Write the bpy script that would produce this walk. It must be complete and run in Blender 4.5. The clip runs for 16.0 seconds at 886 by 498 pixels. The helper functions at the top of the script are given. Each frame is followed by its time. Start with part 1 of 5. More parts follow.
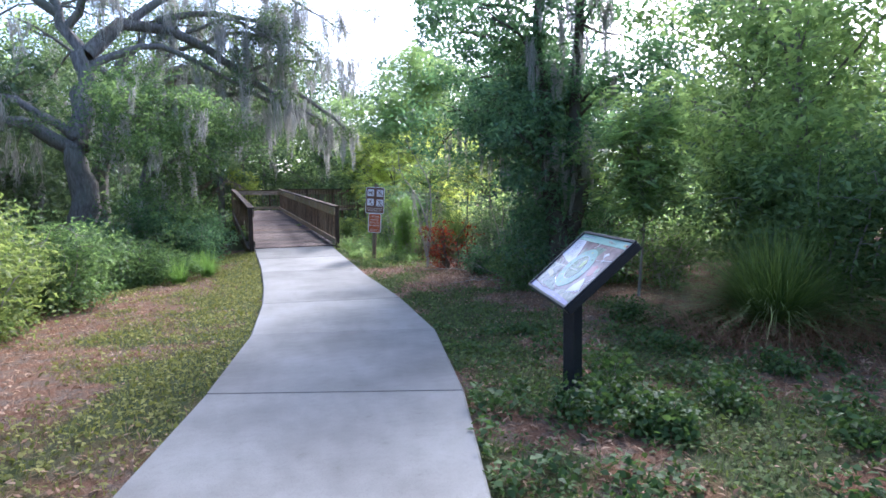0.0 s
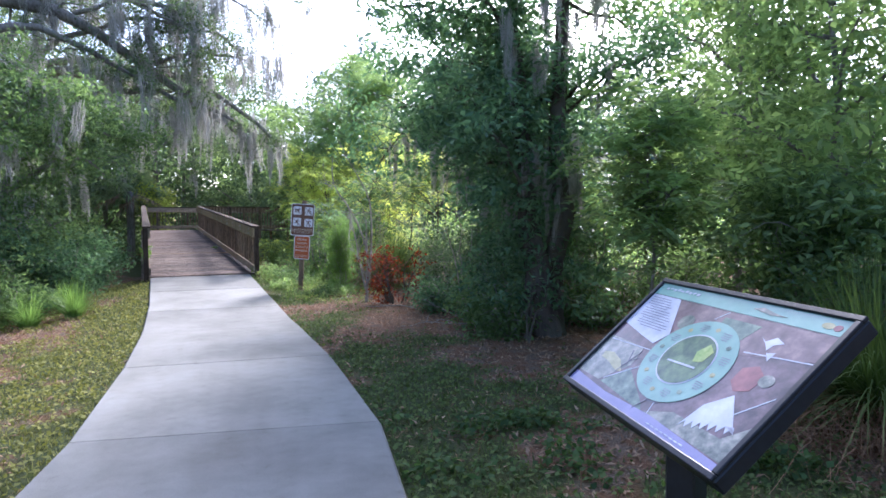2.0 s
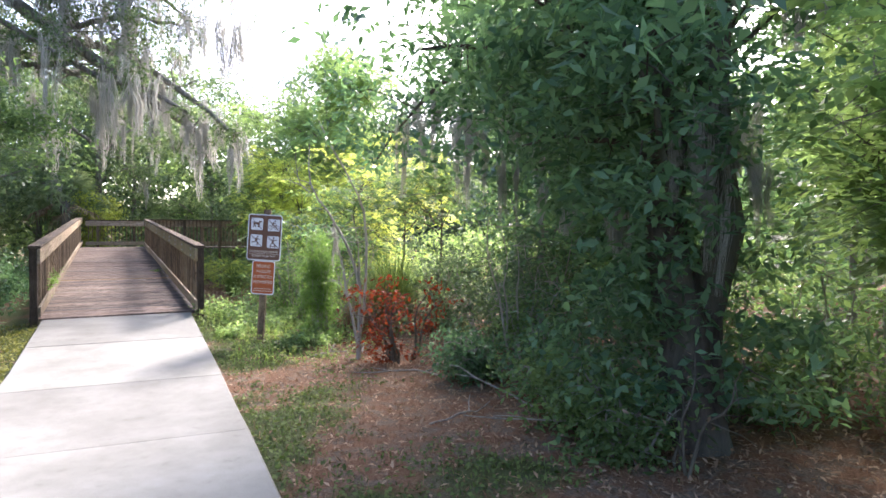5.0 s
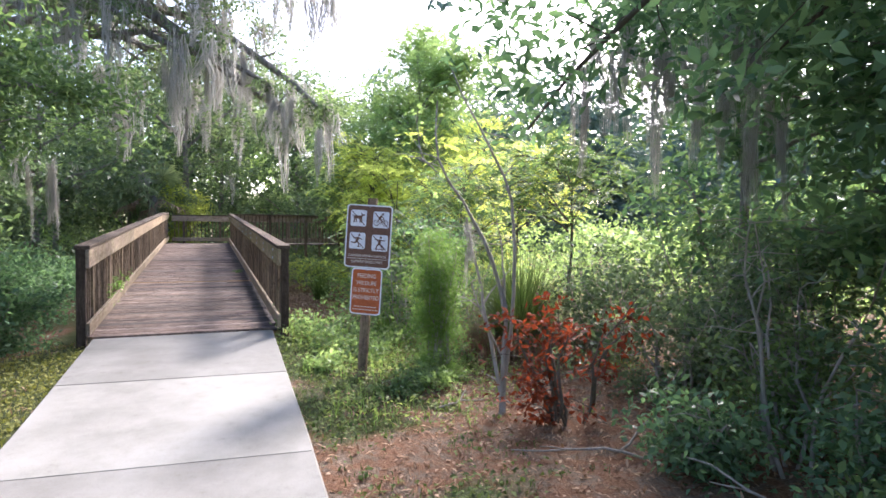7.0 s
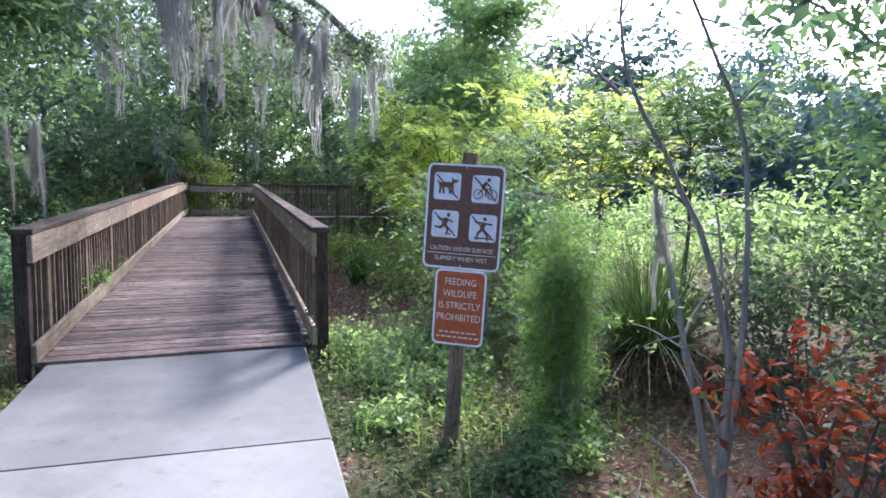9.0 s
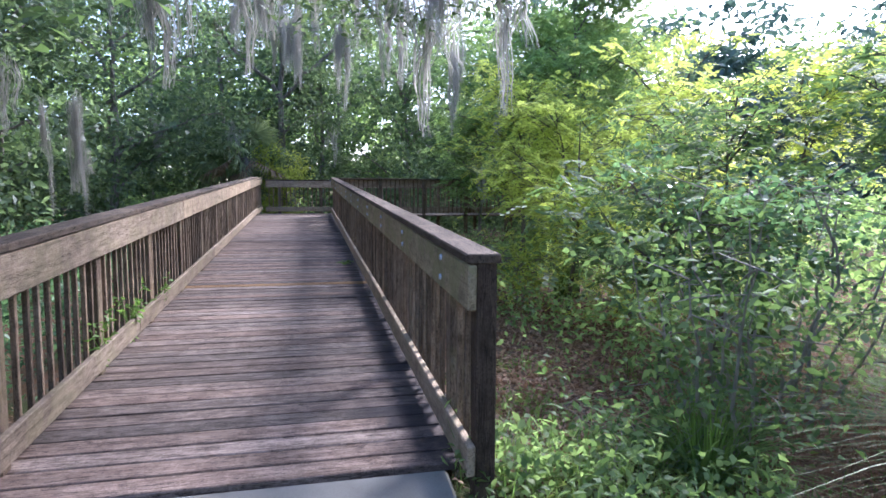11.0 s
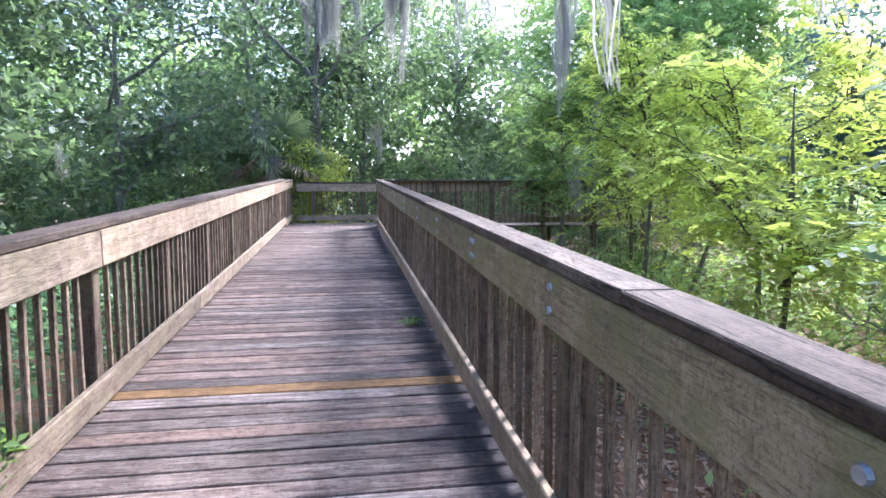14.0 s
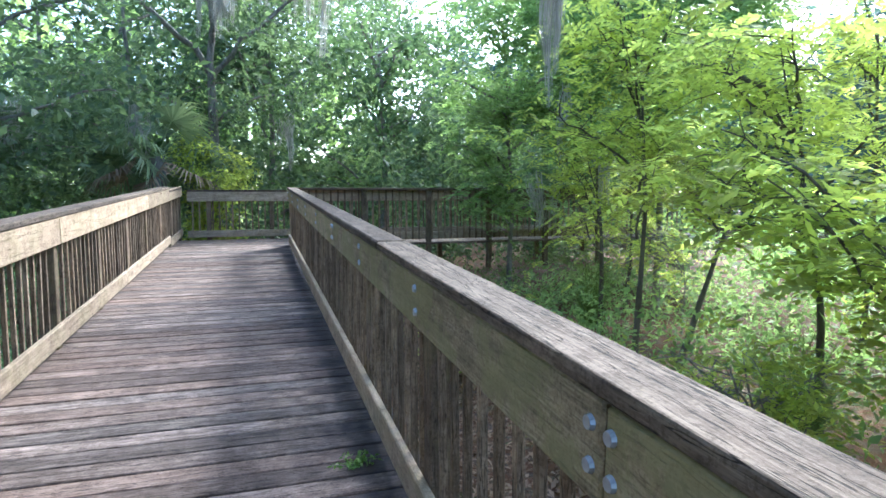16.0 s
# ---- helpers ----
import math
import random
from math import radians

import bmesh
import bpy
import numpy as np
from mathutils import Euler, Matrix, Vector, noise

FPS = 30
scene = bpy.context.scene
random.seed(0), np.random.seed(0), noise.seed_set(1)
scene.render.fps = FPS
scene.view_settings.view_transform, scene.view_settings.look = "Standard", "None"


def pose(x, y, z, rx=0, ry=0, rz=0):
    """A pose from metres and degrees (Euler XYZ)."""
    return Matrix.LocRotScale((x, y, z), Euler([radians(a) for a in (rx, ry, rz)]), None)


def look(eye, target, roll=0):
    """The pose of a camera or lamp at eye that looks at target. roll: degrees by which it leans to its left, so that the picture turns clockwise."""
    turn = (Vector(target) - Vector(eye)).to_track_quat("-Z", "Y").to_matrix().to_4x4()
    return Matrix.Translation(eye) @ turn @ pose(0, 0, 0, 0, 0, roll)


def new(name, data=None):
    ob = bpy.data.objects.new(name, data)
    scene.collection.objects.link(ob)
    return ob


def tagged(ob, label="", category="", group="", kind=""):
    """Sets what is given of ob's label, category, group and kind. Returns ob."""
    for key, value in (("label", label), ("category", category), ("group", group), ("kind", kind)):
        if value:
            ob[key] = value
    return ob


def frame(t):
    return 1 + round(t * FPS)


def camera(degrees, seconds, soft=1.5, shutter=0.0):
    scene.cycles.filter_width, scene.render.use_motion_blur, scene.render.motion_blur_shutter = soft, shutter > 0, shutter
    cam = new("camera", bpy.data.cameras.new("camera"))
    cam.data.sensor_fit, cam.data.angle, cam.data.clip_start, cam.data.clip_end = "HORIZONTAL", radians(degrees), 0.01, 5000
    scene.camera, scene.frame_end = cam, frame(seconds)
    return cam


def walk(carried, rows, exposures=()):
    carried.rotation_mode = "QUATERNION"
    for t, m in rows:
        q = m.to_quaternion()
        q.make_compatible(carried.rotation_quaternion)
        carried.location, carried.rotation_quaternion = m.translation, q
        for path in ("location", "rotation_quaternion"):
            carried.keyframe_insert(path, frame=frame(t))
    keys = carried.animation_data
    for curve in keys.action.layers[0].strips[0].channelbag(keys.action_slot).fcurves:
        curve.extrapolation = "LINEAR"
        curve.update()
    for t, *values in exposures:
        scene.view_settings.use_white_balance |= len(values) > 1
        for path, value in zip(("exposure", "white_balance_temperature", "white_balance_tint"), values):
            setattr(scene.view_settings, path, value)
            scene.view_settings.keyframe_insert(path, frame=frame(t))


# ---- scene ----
cam = camera(73.4, 16.0, soft=1.6)
METRES, EYE, TILT, LEAN, TURN = 18.7, 1.22, 0.0, 0.0, -20.8
ROWS = [
    (0.0, 0.0, 0.0, 0.0, -0.07, -4.56, 0.87),
    (0.5, 0.0027, 0.03, 0.0004, -1.86, -3.06, 0.71),
    (1.0, 0.0037, 0.0615, -0.0012, -3.49, -2.12, 0.36),
    (1.5, -0.0025, 0.0929, -0.0005, -6.1, -1.99, 0.19),
    (2.0, -0.0053, 0.1218, -0.0004, -6.06, -2.52, 0.08),
    (2.5, -0.0121, 0.155, 0.0005, -6.99, -2.74, 0.07),
    (3.0, -0.0156, 0.1837, 0.0017, -9.89, -2.41, 0.06),
    (5.5, -0.0281, 0.3367, 0.0034, -7.76, -0.67, -0.37),
    (6.0, -0.0353, 0.368, 0.0043, -5.64, -0.57, -0.3),
    (6.5, -0.0404, 0.3989, 0.004, -2.46, -0.79, -0.39),
    (7.0, -0.0512, 0.4307, 0.0045, -1.21, -1.46, -0.4),
    (7.5, -0.0577, 0.4598, 0.0045, 0.58, -1.59, -0.39),
    (8.0, -0.0673, 0.4907, 0.0058, 0.08, -2.6, -0.37),
    (8.5, -0.0744, 0.52, 0.0058, 0.89, -3.25, -0.39),
    (9.0, -0.085, 0.5511, 0.0067, 1.25, -4.29, -0.4),
    (9.5, -0.0976, 0.5797, 0.0064, 3.11, -4.0, -0.48),
    (10.0, -0.1107, 0.6118, 0.0083, 5.14, -4.47, -0.45),
    (12.5, -0.1651, 0.7627, 0.0091, 11.91, -4.84, -0.01),
    (13.0, -0.175, 0.7918, 0.0097, 13.23, -4.77, 0.0),
    (13.5, -0.1911, 0.8208, 0.0124, 12.44, -4.86, 0.02),
    (14.0, -0.2008, 0.8474, 0.0155, 11.48, -4.83, 0.08),
    (14.5, -0.2112, 0.8771, 0.0177, 9.48, -4.72, 0.14),
    (15.0, -0.2198, 0.9023, 0.0204, 8.26, -4.57, 0.21),
    (15.5, -0.2272, 0.9328, 0.0223, 5.7, -4.7, 0.24),
    (16.0, -0.2373, 0.9607, 0.0244, 3.28, -4.59, 0.24),
]
walk(cam, [(t, pose(0, 0, EYE, TILT, LEAN, TURN) @ pose(METRES * x, METRES * y, METRES * z, 90 + pitch, roll, yaw)) for t, x, y, z, yaw, pitch, roll in ROWS],
     [(0.0, 1.72, 5250, 20), (3.0, 1.88, 5550, 21), (5.5, 2.24, 6050, 20), (8.0, 1.85, 5600, 22), (9.5, 1.78, 5150, 23), (12.5, 2.04, 5250, 21), (14.0, 2.5, 5150, 22), (16.0, 2.4, 5080, 7)])

# ---- world and sun: hazy bright sky, sun ahead to the right ----
SUN_EL, SUN_AZ = 38.0, 43.0          # degrees; azimuth from +y towards +x
world = bpy.data.worlds.new("sky")
scene.world = world
world.use_nodes = True
wn = world.node_tree.nodes
sky = wn.new("ShaderNodeTexSky")
sky.sky_type, sky.sun_disc = "NISHITA", False
sky.sun_elevation, sky.sun_rotation = radians(SUN_EL), radians(SUN_AZ)
sky.air_density, sky.dust_density, sky.ozone_density = 1.0, 3.0, 1.0
wn["Background"].inputs["Strength"].default_value = 0.15
world.node_tree.links.new(sky.outputs["Color"], wn["Background"].inputs["Color"])
sun = new("sun", bpy.data.lights.new("sun", "SUN"))
sun.data.energy, sun.data.angle, sun.data.color = 2.7, radians(13.0), (1.0, 0.93, 0.82)
e, a = radians(SUN_EL), radians(SUN_AZ)
sun.matrix_world = look((60 * math.sin(a) * math.cos(e), 60 * math.cos(a) * math.cos(e), 60 * math.sin(e)), (0, 0, 0))

# ---- materials ----
def material(name, rough=0.8, metal=0.0, spec=0.3):
    m = bpy.data.materials.new(name)
    m.use_nodes = True
    b = m.node_tree.nodes["Principled BSDF"]
    b.inputs["Roughness"].default_value, b.inputs["Metallic"].default_value = rough, metal
    b.inputs["Specular IOR Level"].default_value = spec
    return m, m.node_tree.nodes, m.node_tree.links, b


def ramp(nodes, stops):
    r = nodes.new("ShaderNodeValToRGB")
    el = r.color_ramp.elements
    while len(el) < len(stops):
        el.new(0.5)
    for k, (p, c) in enumerate(stops):
        el[k].position, el[k].color = p, (*c, 1)
    return r


def noise_tex(nodes, links, coord, scale, detail=4.0, rough=0.6):
    n = nodes.new("ShaderNodeTexNoise")
    n.inputs["Scale"].default_value, n.inputs["Detail"].default_value, n.inputs["Roughness"].default_value = scale, detail, rough
    links.new(coord, n.inputs["Vector"])
    return n


def mixed(nodes, links, fac, c1, c2, blend="MIX"):
    m = nodes.new("ShaderNodeMix")
    m.data_type, m.blend_type = "RGBA", blend
    for sock, v in ((m.inputs[0], fac), (m.inputs[6], c1), (m.inputs[7], c2)):
        if isinstance(v, (int, float)):
            sock.default_value = v
        elif isinstance(v, tuple):
            sock.default_value = (*v, 1)
        else:
            links.new(v, sock)
    return m.outputs[2]


def bump(nodes, links, height, bsdf, strength=0.3, distance=0.01):
    b = nodes.new("ShaderNodeBump")
    b.inputs["Strength"].default_value, b.inputs["Distance"].default_value = strength, distance
    links.new(height, b.inputs["Height"])
    links.new(b.outputs["Normal"], bsdf.inputs["Normal"])


def maths(nodes, links, op, v1, v2=0.0):
    m = nodes.new("ShaderNodeMath")
    m.operation = op
    for sock, v in zip(m.inputs, (v1, v2)):
        if isinstance(v, (int, float)):
            sock.default_value = v
        else:
            links.new(v, sock)
    return m.outputs[0]


def plain(name, colour, rough=0.6, metal=0.0, wear=0.15, scale=30.0):
    m, n, l, b = material(name, rough, metal)
    tc = n.new("ShaderNodeTexCoord")
    t = noise_tex(n, l, tc.outputs["Object"], scale)
    dark = tuple(c * (1 - 2 * wear) for c in colour)
    lite = tuple(min(1, c * (1 + wear)) for c in colour)
    l.new(ramp(n, ((0.3, dark), (0.7, lite))).outputs["Color"], b.inputs["Base Color"])
    l.new(t.outputs["Fac"], n[-1].inputs["Fac"])
    return m


def wood(name, grain, dark, lite, warm, stain=0.35, rough=0.85, moss=0.0, algae=0.0, split=0.75):
    """Weathered timber: grain stretched along one local axis, each piece shifted and tinted on its own."""
    m, n, l, b = material(name, rough, 0.0, 0.2)
    tc, oi = n.new("ShaderNodeTexCoord"), n.new("ShaderNodeObjectInfo")
    off = n.new("ShaderNodeVectorMath")
    off.operation = "SCALE"
    off.inputs[0].default_value = (37.0, 19.0, 53.0)
    l.new(oi.outputs["Random"], off.inputs["Scale"])
    add = n.new("ShaderNodeVectorMath")
    l.new(tc.outputs["Object"], add.inputs[0])
    l.new(off.outputs[0], add.inputs[1])

    def grained(across, along, detail):
        mp = n.new("ShaderNodeMapping")
        stretch = [across] * 3
        stretch[grain] = along
        mp.inputs["Scale"].default_value = stretch
        l.new(add.outputs[0], mp.inputs["Vector"])
        return noise_tex(n, l, mp.outputs["Vector"], 1.0, detail, 0.7)

    fine, mid, crack = grained(150.0, 9.0, 5.0), grained(30.0, 2.6, 4.0), grained(38.0, 2.4, 3.0)
    big = noise_tex(n, l, add.outputs[0], 2.3, 5.0, 0.65)
    f = maths(n, l, "ADD", maths(n, l, "MULTIPLY", fine.outputs["Fac"], 0.5), maths(n, l, "MULTIPLY", mid.outputs["Fac"], 0.5))
    r1 = ramp(n, ((0.36, dark), (0.5, tuple((x + y) / 2 for x, y in zip(dark, lite))), (0.62, lite)))
    l.new(f, r1.inputs["Fac"])
    rnd2 = maths(n, l, "FRACT", maths(n, l, "MULTIPLY", oi.outputs["Random"], 7.31))
    tint = mixed(n, l, maths(n, l, "MULTIPLY", rnd2, 0.5), r1.outputs["Color"], warm)
    val = maths(n, l, "ADD", maths(n, l, "MULTIPLY", oi.outputs["Random"], 0.76), 0.62)
    cmb = n.new("ShaderNodeCombineColor")
    for k in range(3):
        l.new(val, cmb.inputs[k])
    tint = mixed(n, l, 1.0, tint, cmb.outputs[0], "MULTIPLY")
    pits = noise_tex(n, l, add.outputs[0], 95.0, 3.0, 0.75)
    pt = ramp(n, ((0.36, (0.55, 0.53, 0.5)), (0.5, (1, 1, 1)), (0.66, (1.0, 1.0, 1.0))))
    l.new(pits.outputs["Fac"], pt.inputs["Fac"])
    tint = mixed(n, l, 0.8, tint, pt.outputs["Color"], "MULTIPLY")
    blot = noise_tex(n, l, add.outputs[0], 9.0, 8.0, 0.8)
    bt = ramp(n, ((0.44, (0.62, 0.6, 0.58)), (0.53, (1, 1, 1)), (0.6, (1.0, 1.0, 1.0))))
    l.new(blot.outputs["Fac"], bt.inputs["Fac"])
    tint = mixed(n, l, 0.75, tint, bt.outputs["Color"], "MULTIPLY")
    ck = ramp(n, ((0.0, (1, 1, 1)), (0.008, (0.9, 0.9, 0.9)), (0.02, (0, 0, 0))))
    l.new(maths(n, l, "ABSOLUTE", maths(n, l, "SUBTRACT", crack.outputs["Fac"], 0.56)), ck.inputs["Fac"])
    tint = mixed(n, l, maths(n, l, "MULTIPLY", ck.outputs["Color"], split), tint, tuple(c * 0.3 for c in dark))
    st = ramp(n, ((0.42, (0, 0, 0)), (0.68, (1, 1, 1))))
    l.new(big.outputs["Fac"], st.inputs["Fac"])
    col = mixed(n, l, maths(n, l, "MULTIPLY", st.outputs["Color"], stain), tint, tuple(c * 0.45 for c in dark))
    g = fine
    if moss:
        mn = noise_tex(n, l, add.outputs[0], 4.0, 7.0, 0.7)
        ms = ramp(n, ((0.47, (0, 0, 0)), (0.54, (1, 1, 1))))
        l.new(mn.outputs["Fac"], ms.inputs["Fac"])
        col = mixed(n, l, maths(n, l, "MULTIPLY", ms.outputs["Color"], moss), col, (0.235, 0.215, 0.095))
    if algae:
        # black algae that creeps in from one end of each plank
        sep = n.new("ShaderNodeSeparateXYZ")
        l.new(tc.outputs["Object"], sep.inputs[0])
        reach = maths(n, l, "ADD", sep.outputs[0], maths(n, l, "MULTIPLY", maths(n, l, "SUBTRACT", big.outputs["Fac"], 0.5), 1.1))
        al = ramp(n, ((0.55, (0, 0, 0)), (0.95, (1, 1, 1))))
        l.new(reach, al.inputs["Fac"])
        col = mixed(n, l, maths(n, l, "MULTIPLY", al.outputs["Color"], 0.8), col, (0.022, 0.02, 0.024))
    l.new(col, b.inputs["Base Color"])
    bump(n, l, maths(n, l, "SUBTRACT", f, maths(n, l, "MULTIPLY", ck.outputs["Color"], 0.5)), b, 0.8, 0.006)
    return m


def leafy(name, dark, lite, glow=0.45, rough=0.45, clump=1.2, through_tint=(1.4, 1.45, 0.95)):
    """Leaf: each one tinted on its own, light and dark drifts through the crown, light passing through."""
    m, n, l, b = material(name, rough, 0.0, 0.2)
    geo, tc = n.new("ShaderNodeNewGeometry"), n.new("ShaderNodeTexCoord")
    t = noise_tex(n, l, tc.outputs["Object"], clump, 3.0)
    f = maths(n, l, "ADD", maths(n, l, "MULTIPLY", geo.outputs["Random Per Island"], 0.6), maths(n, l, "MULTIPLY", t.outputs["Fac"], 0.45))
    r = ramp(n, ((0.15, dark), (0.85, lite)))
    l.new(f, r.inputs["Fac"])
    l.new(r.outputs["Color"], b.inputs["Base Color"])
    tr = n.new("ShaderNodeBsdfTranslucent")
    l.new(mixed(n, l, 1.0, r.outputs["Color"], through_tint, "MULTIPLY"), tr.inputs["Color"])
    mx = n.new("ShaderNodeMixShader")
    mx.inputs[0].default_value = glow
    l.new(b.outputs[0], mx.inputs[1])
    l.new(tr.outputs[0], mx.inputs[2])
    l.new(mx.outputs[0], n["Material Output"].inputs["Surface"])
    return m


def bark_mat(name, dark, lite):
    m, n, l, b = material(name, 0.9, 0.0, 0.1)
    tc = n.new("ShaderNodeTexCoord")
    mp = n.new("ShaderNodeMapping")
    mp.inputs["Scale"].default_value = (18, 18, 4)
    l.new(tc.outputs["Object"], mp.inputs["Vector"])
    t = noise_tex(n, l, mp.outputs["Vector"], 1.0, 7.0, 0.7)
    t2 = noise_tex(n, l, tc.outputs["Object"], 1.7, 3.0)
    r = ramp(n, ((0.3, dark), (0.7, lite)))
    l.new(t.outputs["Fac"], r.inputs["Fac"])
    r2 = ramp(n, ((0.4, (0, 0, 0)), (0.75, (0.6, 0.6, 0.6))))
    l.new(t2.outputs["Fac"], r2.inputs["Fac"])
    l.new(mixed(n, l, r2.outputs["Color"], r.outputs["Color"], (0.16, 0.17, 0.12)), b.inputs["Base Color"])
    bump(n, l, t.outputs["Fac"], b, 0.9, 0.03)
    return m


def ground_mat():
    m, n, l, b = material("soil_and_turf", 0.95, 0.0, 0.1)
    tc = n.new("ShaderNodeTexCoord")
    co = tc.outputs["Object"]
    fine, mid, big = noise_tex(n, l, co, 60.0, 5.0), noise_tex(n, l, co, 6.0, 4.0), noise_tex(n, l, co, 0.55, 4.0)
    soil = ramp(n, ((0.3, (0.07, 0.048, 0.03)), (0.55, (0.165, 0.122, 0.085)), (0.8, (0.30, 0.245, 0.195))))
    l.new(fine.outputs["Fac"], soil.inputs["Fac"])
    litter = ramp(n, ((0.3, (0.10, 0.045, 0.022)), (0.6, (0.19, 0.105, 0.06)), (0.85, (0.34, 0.235, 0.15))))
    l.new(fine.outputs["Fac"], litter.inputs["Fac"])
    turf = ramp(n, ((0.3, (0.025, 0.045, 0.012)), (0.6, (0.055, 0.085, 0.025)), (0.85, (0.12, 0.14, 0.05))))
    l.new(fine.outputs["Fac"], turf.inputs["Fac"])
    s1 = ramp(n, ((0.42, (0, 0, 0)), (0.56, (1, 1, 1))))
    l.new(mid.outputs["Fac"], s1.inputs["Fac"])
    at_ = n.new("ShaderNodeAttribute")
    at_.attribute_name = "cover"
    s2 = ramp(n, ((0.3, (0, 0, 0)), (0.75, (1, 1, 1))))
    l.new(maths(n, l, "ADD", at_.outputs["Fac"], maths(n, l, "MULTIPLY", maths(n, l, "SUBTRACT", big.outputs["Fac"], 0.5), 0.6)), s2.inputs["Fac"])
    base = mixed(n, l, s1.outputs["Color"], soil.outputs["Color"], litter.outputs["Color"])
    l.new(mixed(n, l, maths(n, l, "MULTIPLY", s2.outputs["Color"], 0.8), base, turf.outputs["Color"]), b.inputs["Base Color"])
    bump(n, l, fine.outputs["Fac"], b, 0.8, 0.03)
    return m


def concrete_mat():
    m, n, l, b = material("concrete", 0.85, 0.0, 0.25)
    tc, oi = n.new("ShaderNodeTexCoord"), n.new("ShaderNodeObjectInfo")
    co = tc.outputs["Object"]
    fine, big, mid = noise_tex(n, l, co, 140.0, 4.0), noise_tex(n, l, co, 1.1, 5.0), noise_tex(n, l, co, 9.0, 5.0)
    r = ramp(n, ((0.32, (0.174, 0.166, 0.143)), (0.5, (0.228, 0.219, 0.192)), (0.7, (0.278, 0.269, 0.24))))
    l.new(big.outputs["Fac"], r.inputs["Fac"])
    s = ramp(n, ((0.27, (0.78, 0.765, 0.74)), (0.36, (0.93, 0.925, 0.915)), (0.6, (1, 1, 1))))
    l.new(mid.outputs["Fac"], s.inputs["Fac"])
    col = mixed(n, l, 1.0, r.outputs["Color"], s.outputs["Color"], "MULTIPLY")
    sp = ramp(n, ((0.3, (0.8, 0.79, 0.77)), (0.5, (1, 1, 1))))
    l.new(fine.outputs["Fac"], sp.inputs["Fac"])
    col = mixed(n, l, 1.0, col, sp.outputs["Color"], "MULTIPLY")
    v = maths(n, l, "ADD", maths(n, l, "MULTIPLY", oi.outputs["Random"], 0.3), 0.85)
    cmb = n.new("ShaderNodeCombineColor")
    for k in range(3):
        l.new(v, cmb.inputs[k])
    l.new(mixed(n, l, 1.0, col, cmb.outputs[0], "MULTIPLY"), b.inputs["Base Color"])
    bump(n, l, fine.outputs["Fac"], b, 0.25, 0.004)
    return m


M_GROUND, M_CONC = ground_mat(), concrete_mat()
M_DECK = wood("deck_timber", 0, (0.052, 0.039, 0.032), (0.40, 0.325, 0.27), (0.28, 0.17, 0.115), 0.5, algae=0.55)
M_NEWPLANK = wood("new_plank_timber", 0, (0.27, 0.15, 0.06), (0.46, 0.28, 0.12), (0.43, 0.25, 0.10), 0.15)
M_RAIL = wood("rail_timber", 0, (0.19, 0.14, 0.095), (0.47, 0.375, 0.27), (0.42, 0.30, 0.19), 0.25, moss=0.2, split=0.3)
M_RAILA = wood("algae_rail_timber", 0, (0.20, 0.155, 0.092), (0.52, 0.42, 0.27), (0.42, 0.32, 0.18), 0.3, moss=0.6, split=0.35)
M_CAP = wood("cap_timber", 0, (0.052, 0.038, 0.027), (0.20, 0.156, 0.114), (0.165, 0.11, 0.07), 0.5, split=0.9)
M_BALU = wood("baluster_timber", 2, (0.085, 0.058, 0.036), (0.37, 0.28, 0.19), (0.31, 0.21, 0.125), 0.4)
M_POST = wood("post_timber", 2, (0.085, 0.058, 0.04), (0.34, 0.25, 0.175), (0.30, 0.20, 0.12), 0.45, moss=0.2)
M_ENDPOST = wood("dark_post_timber", 2, (0.035, 0.025, 0.018), (0.15, 0.105, 0.072), (0.13, 0.085, 0.05), 0.5)
M_BOLT = plain("galvanised_steel", (0.42, 0.46, 0.52), 0.45, 0.8)
M_BLACK = plain("black_powder_coat", (0.018, 0.019, 0.022), 0.35)
M_BARK = bark_mat("oak_bark", (0.07, 0.06, 0.052), (0.32, 0.29, 0.255))
M_TWIG = bark_mat("grey_twig", (0.18, 0.16, 0.135), (0.44, 0.40, 0.35))
M_OAK = leafy("oak_leaf", (0.058, 0.092, 0.048), (0.20, 0.262, 0.138), 0.48)
M_DARK = leafy("shade_leaf", (0.05, 0.082, 0.046), (0.165, 0.225, 0.13), 0.47)
M_VINE = leafy("vine_leaf", (0.046, 0.098, 0.056), (0.18, 0.29, 0.155), 0.5, 0.35)
M_BRIGHT = leafy("young_leaf", (0.235, 0.285, 0.075), (0.57, 0.595, 0.17), 0.75)
M_YELLOW = leafy("sunny_bush_leaf", (0.095, 0.14, 0.042), (0.28, 0.325, 0.115), 0.5, 0.55)
# bluish grey-green: the haze of distance is put into this leaf colour
M_HAZED = leafy("hazed_distant_leaf", (0.06, 0.105, 0.10), (0.13, 0.19, 0.18), 0.35, 0.7, 0.15)
# drier, yellower turf, with sunlight also put into its brighter colour
M_LITDRYTURF = leafy("sunlit_dry_turf_leaf", (0.10, 0.115, 0.028), (0.30, 0.285, 0.085), 0.3, 0.75)
M_VINEBARK = bark_mat("vine_wrapped_bark", (0.03, 0.024, 0.02), (0.125, 0.10, 0.082))
M_STEM = bark_mat("dark_stem_bark", (0.045, 0.037, 0.03), (0.17, 0.14, 0.11))
M_MID = leafy("shrub_leaf", (0.062, 0.108, 0.042), (0.20, 0.285, 0.118), 0.48, 0.6)
M_LIGHT = leafy("light_leaf", (0.12, 0.19, 0.075), (0.33, 0.43, 0.19), 0.62)
M_FAR = leafy("far_leaf", (0.06, 0.10, 0.055), (0.18, 0.25, 0.13), 0.46, 0.6, 0.4)
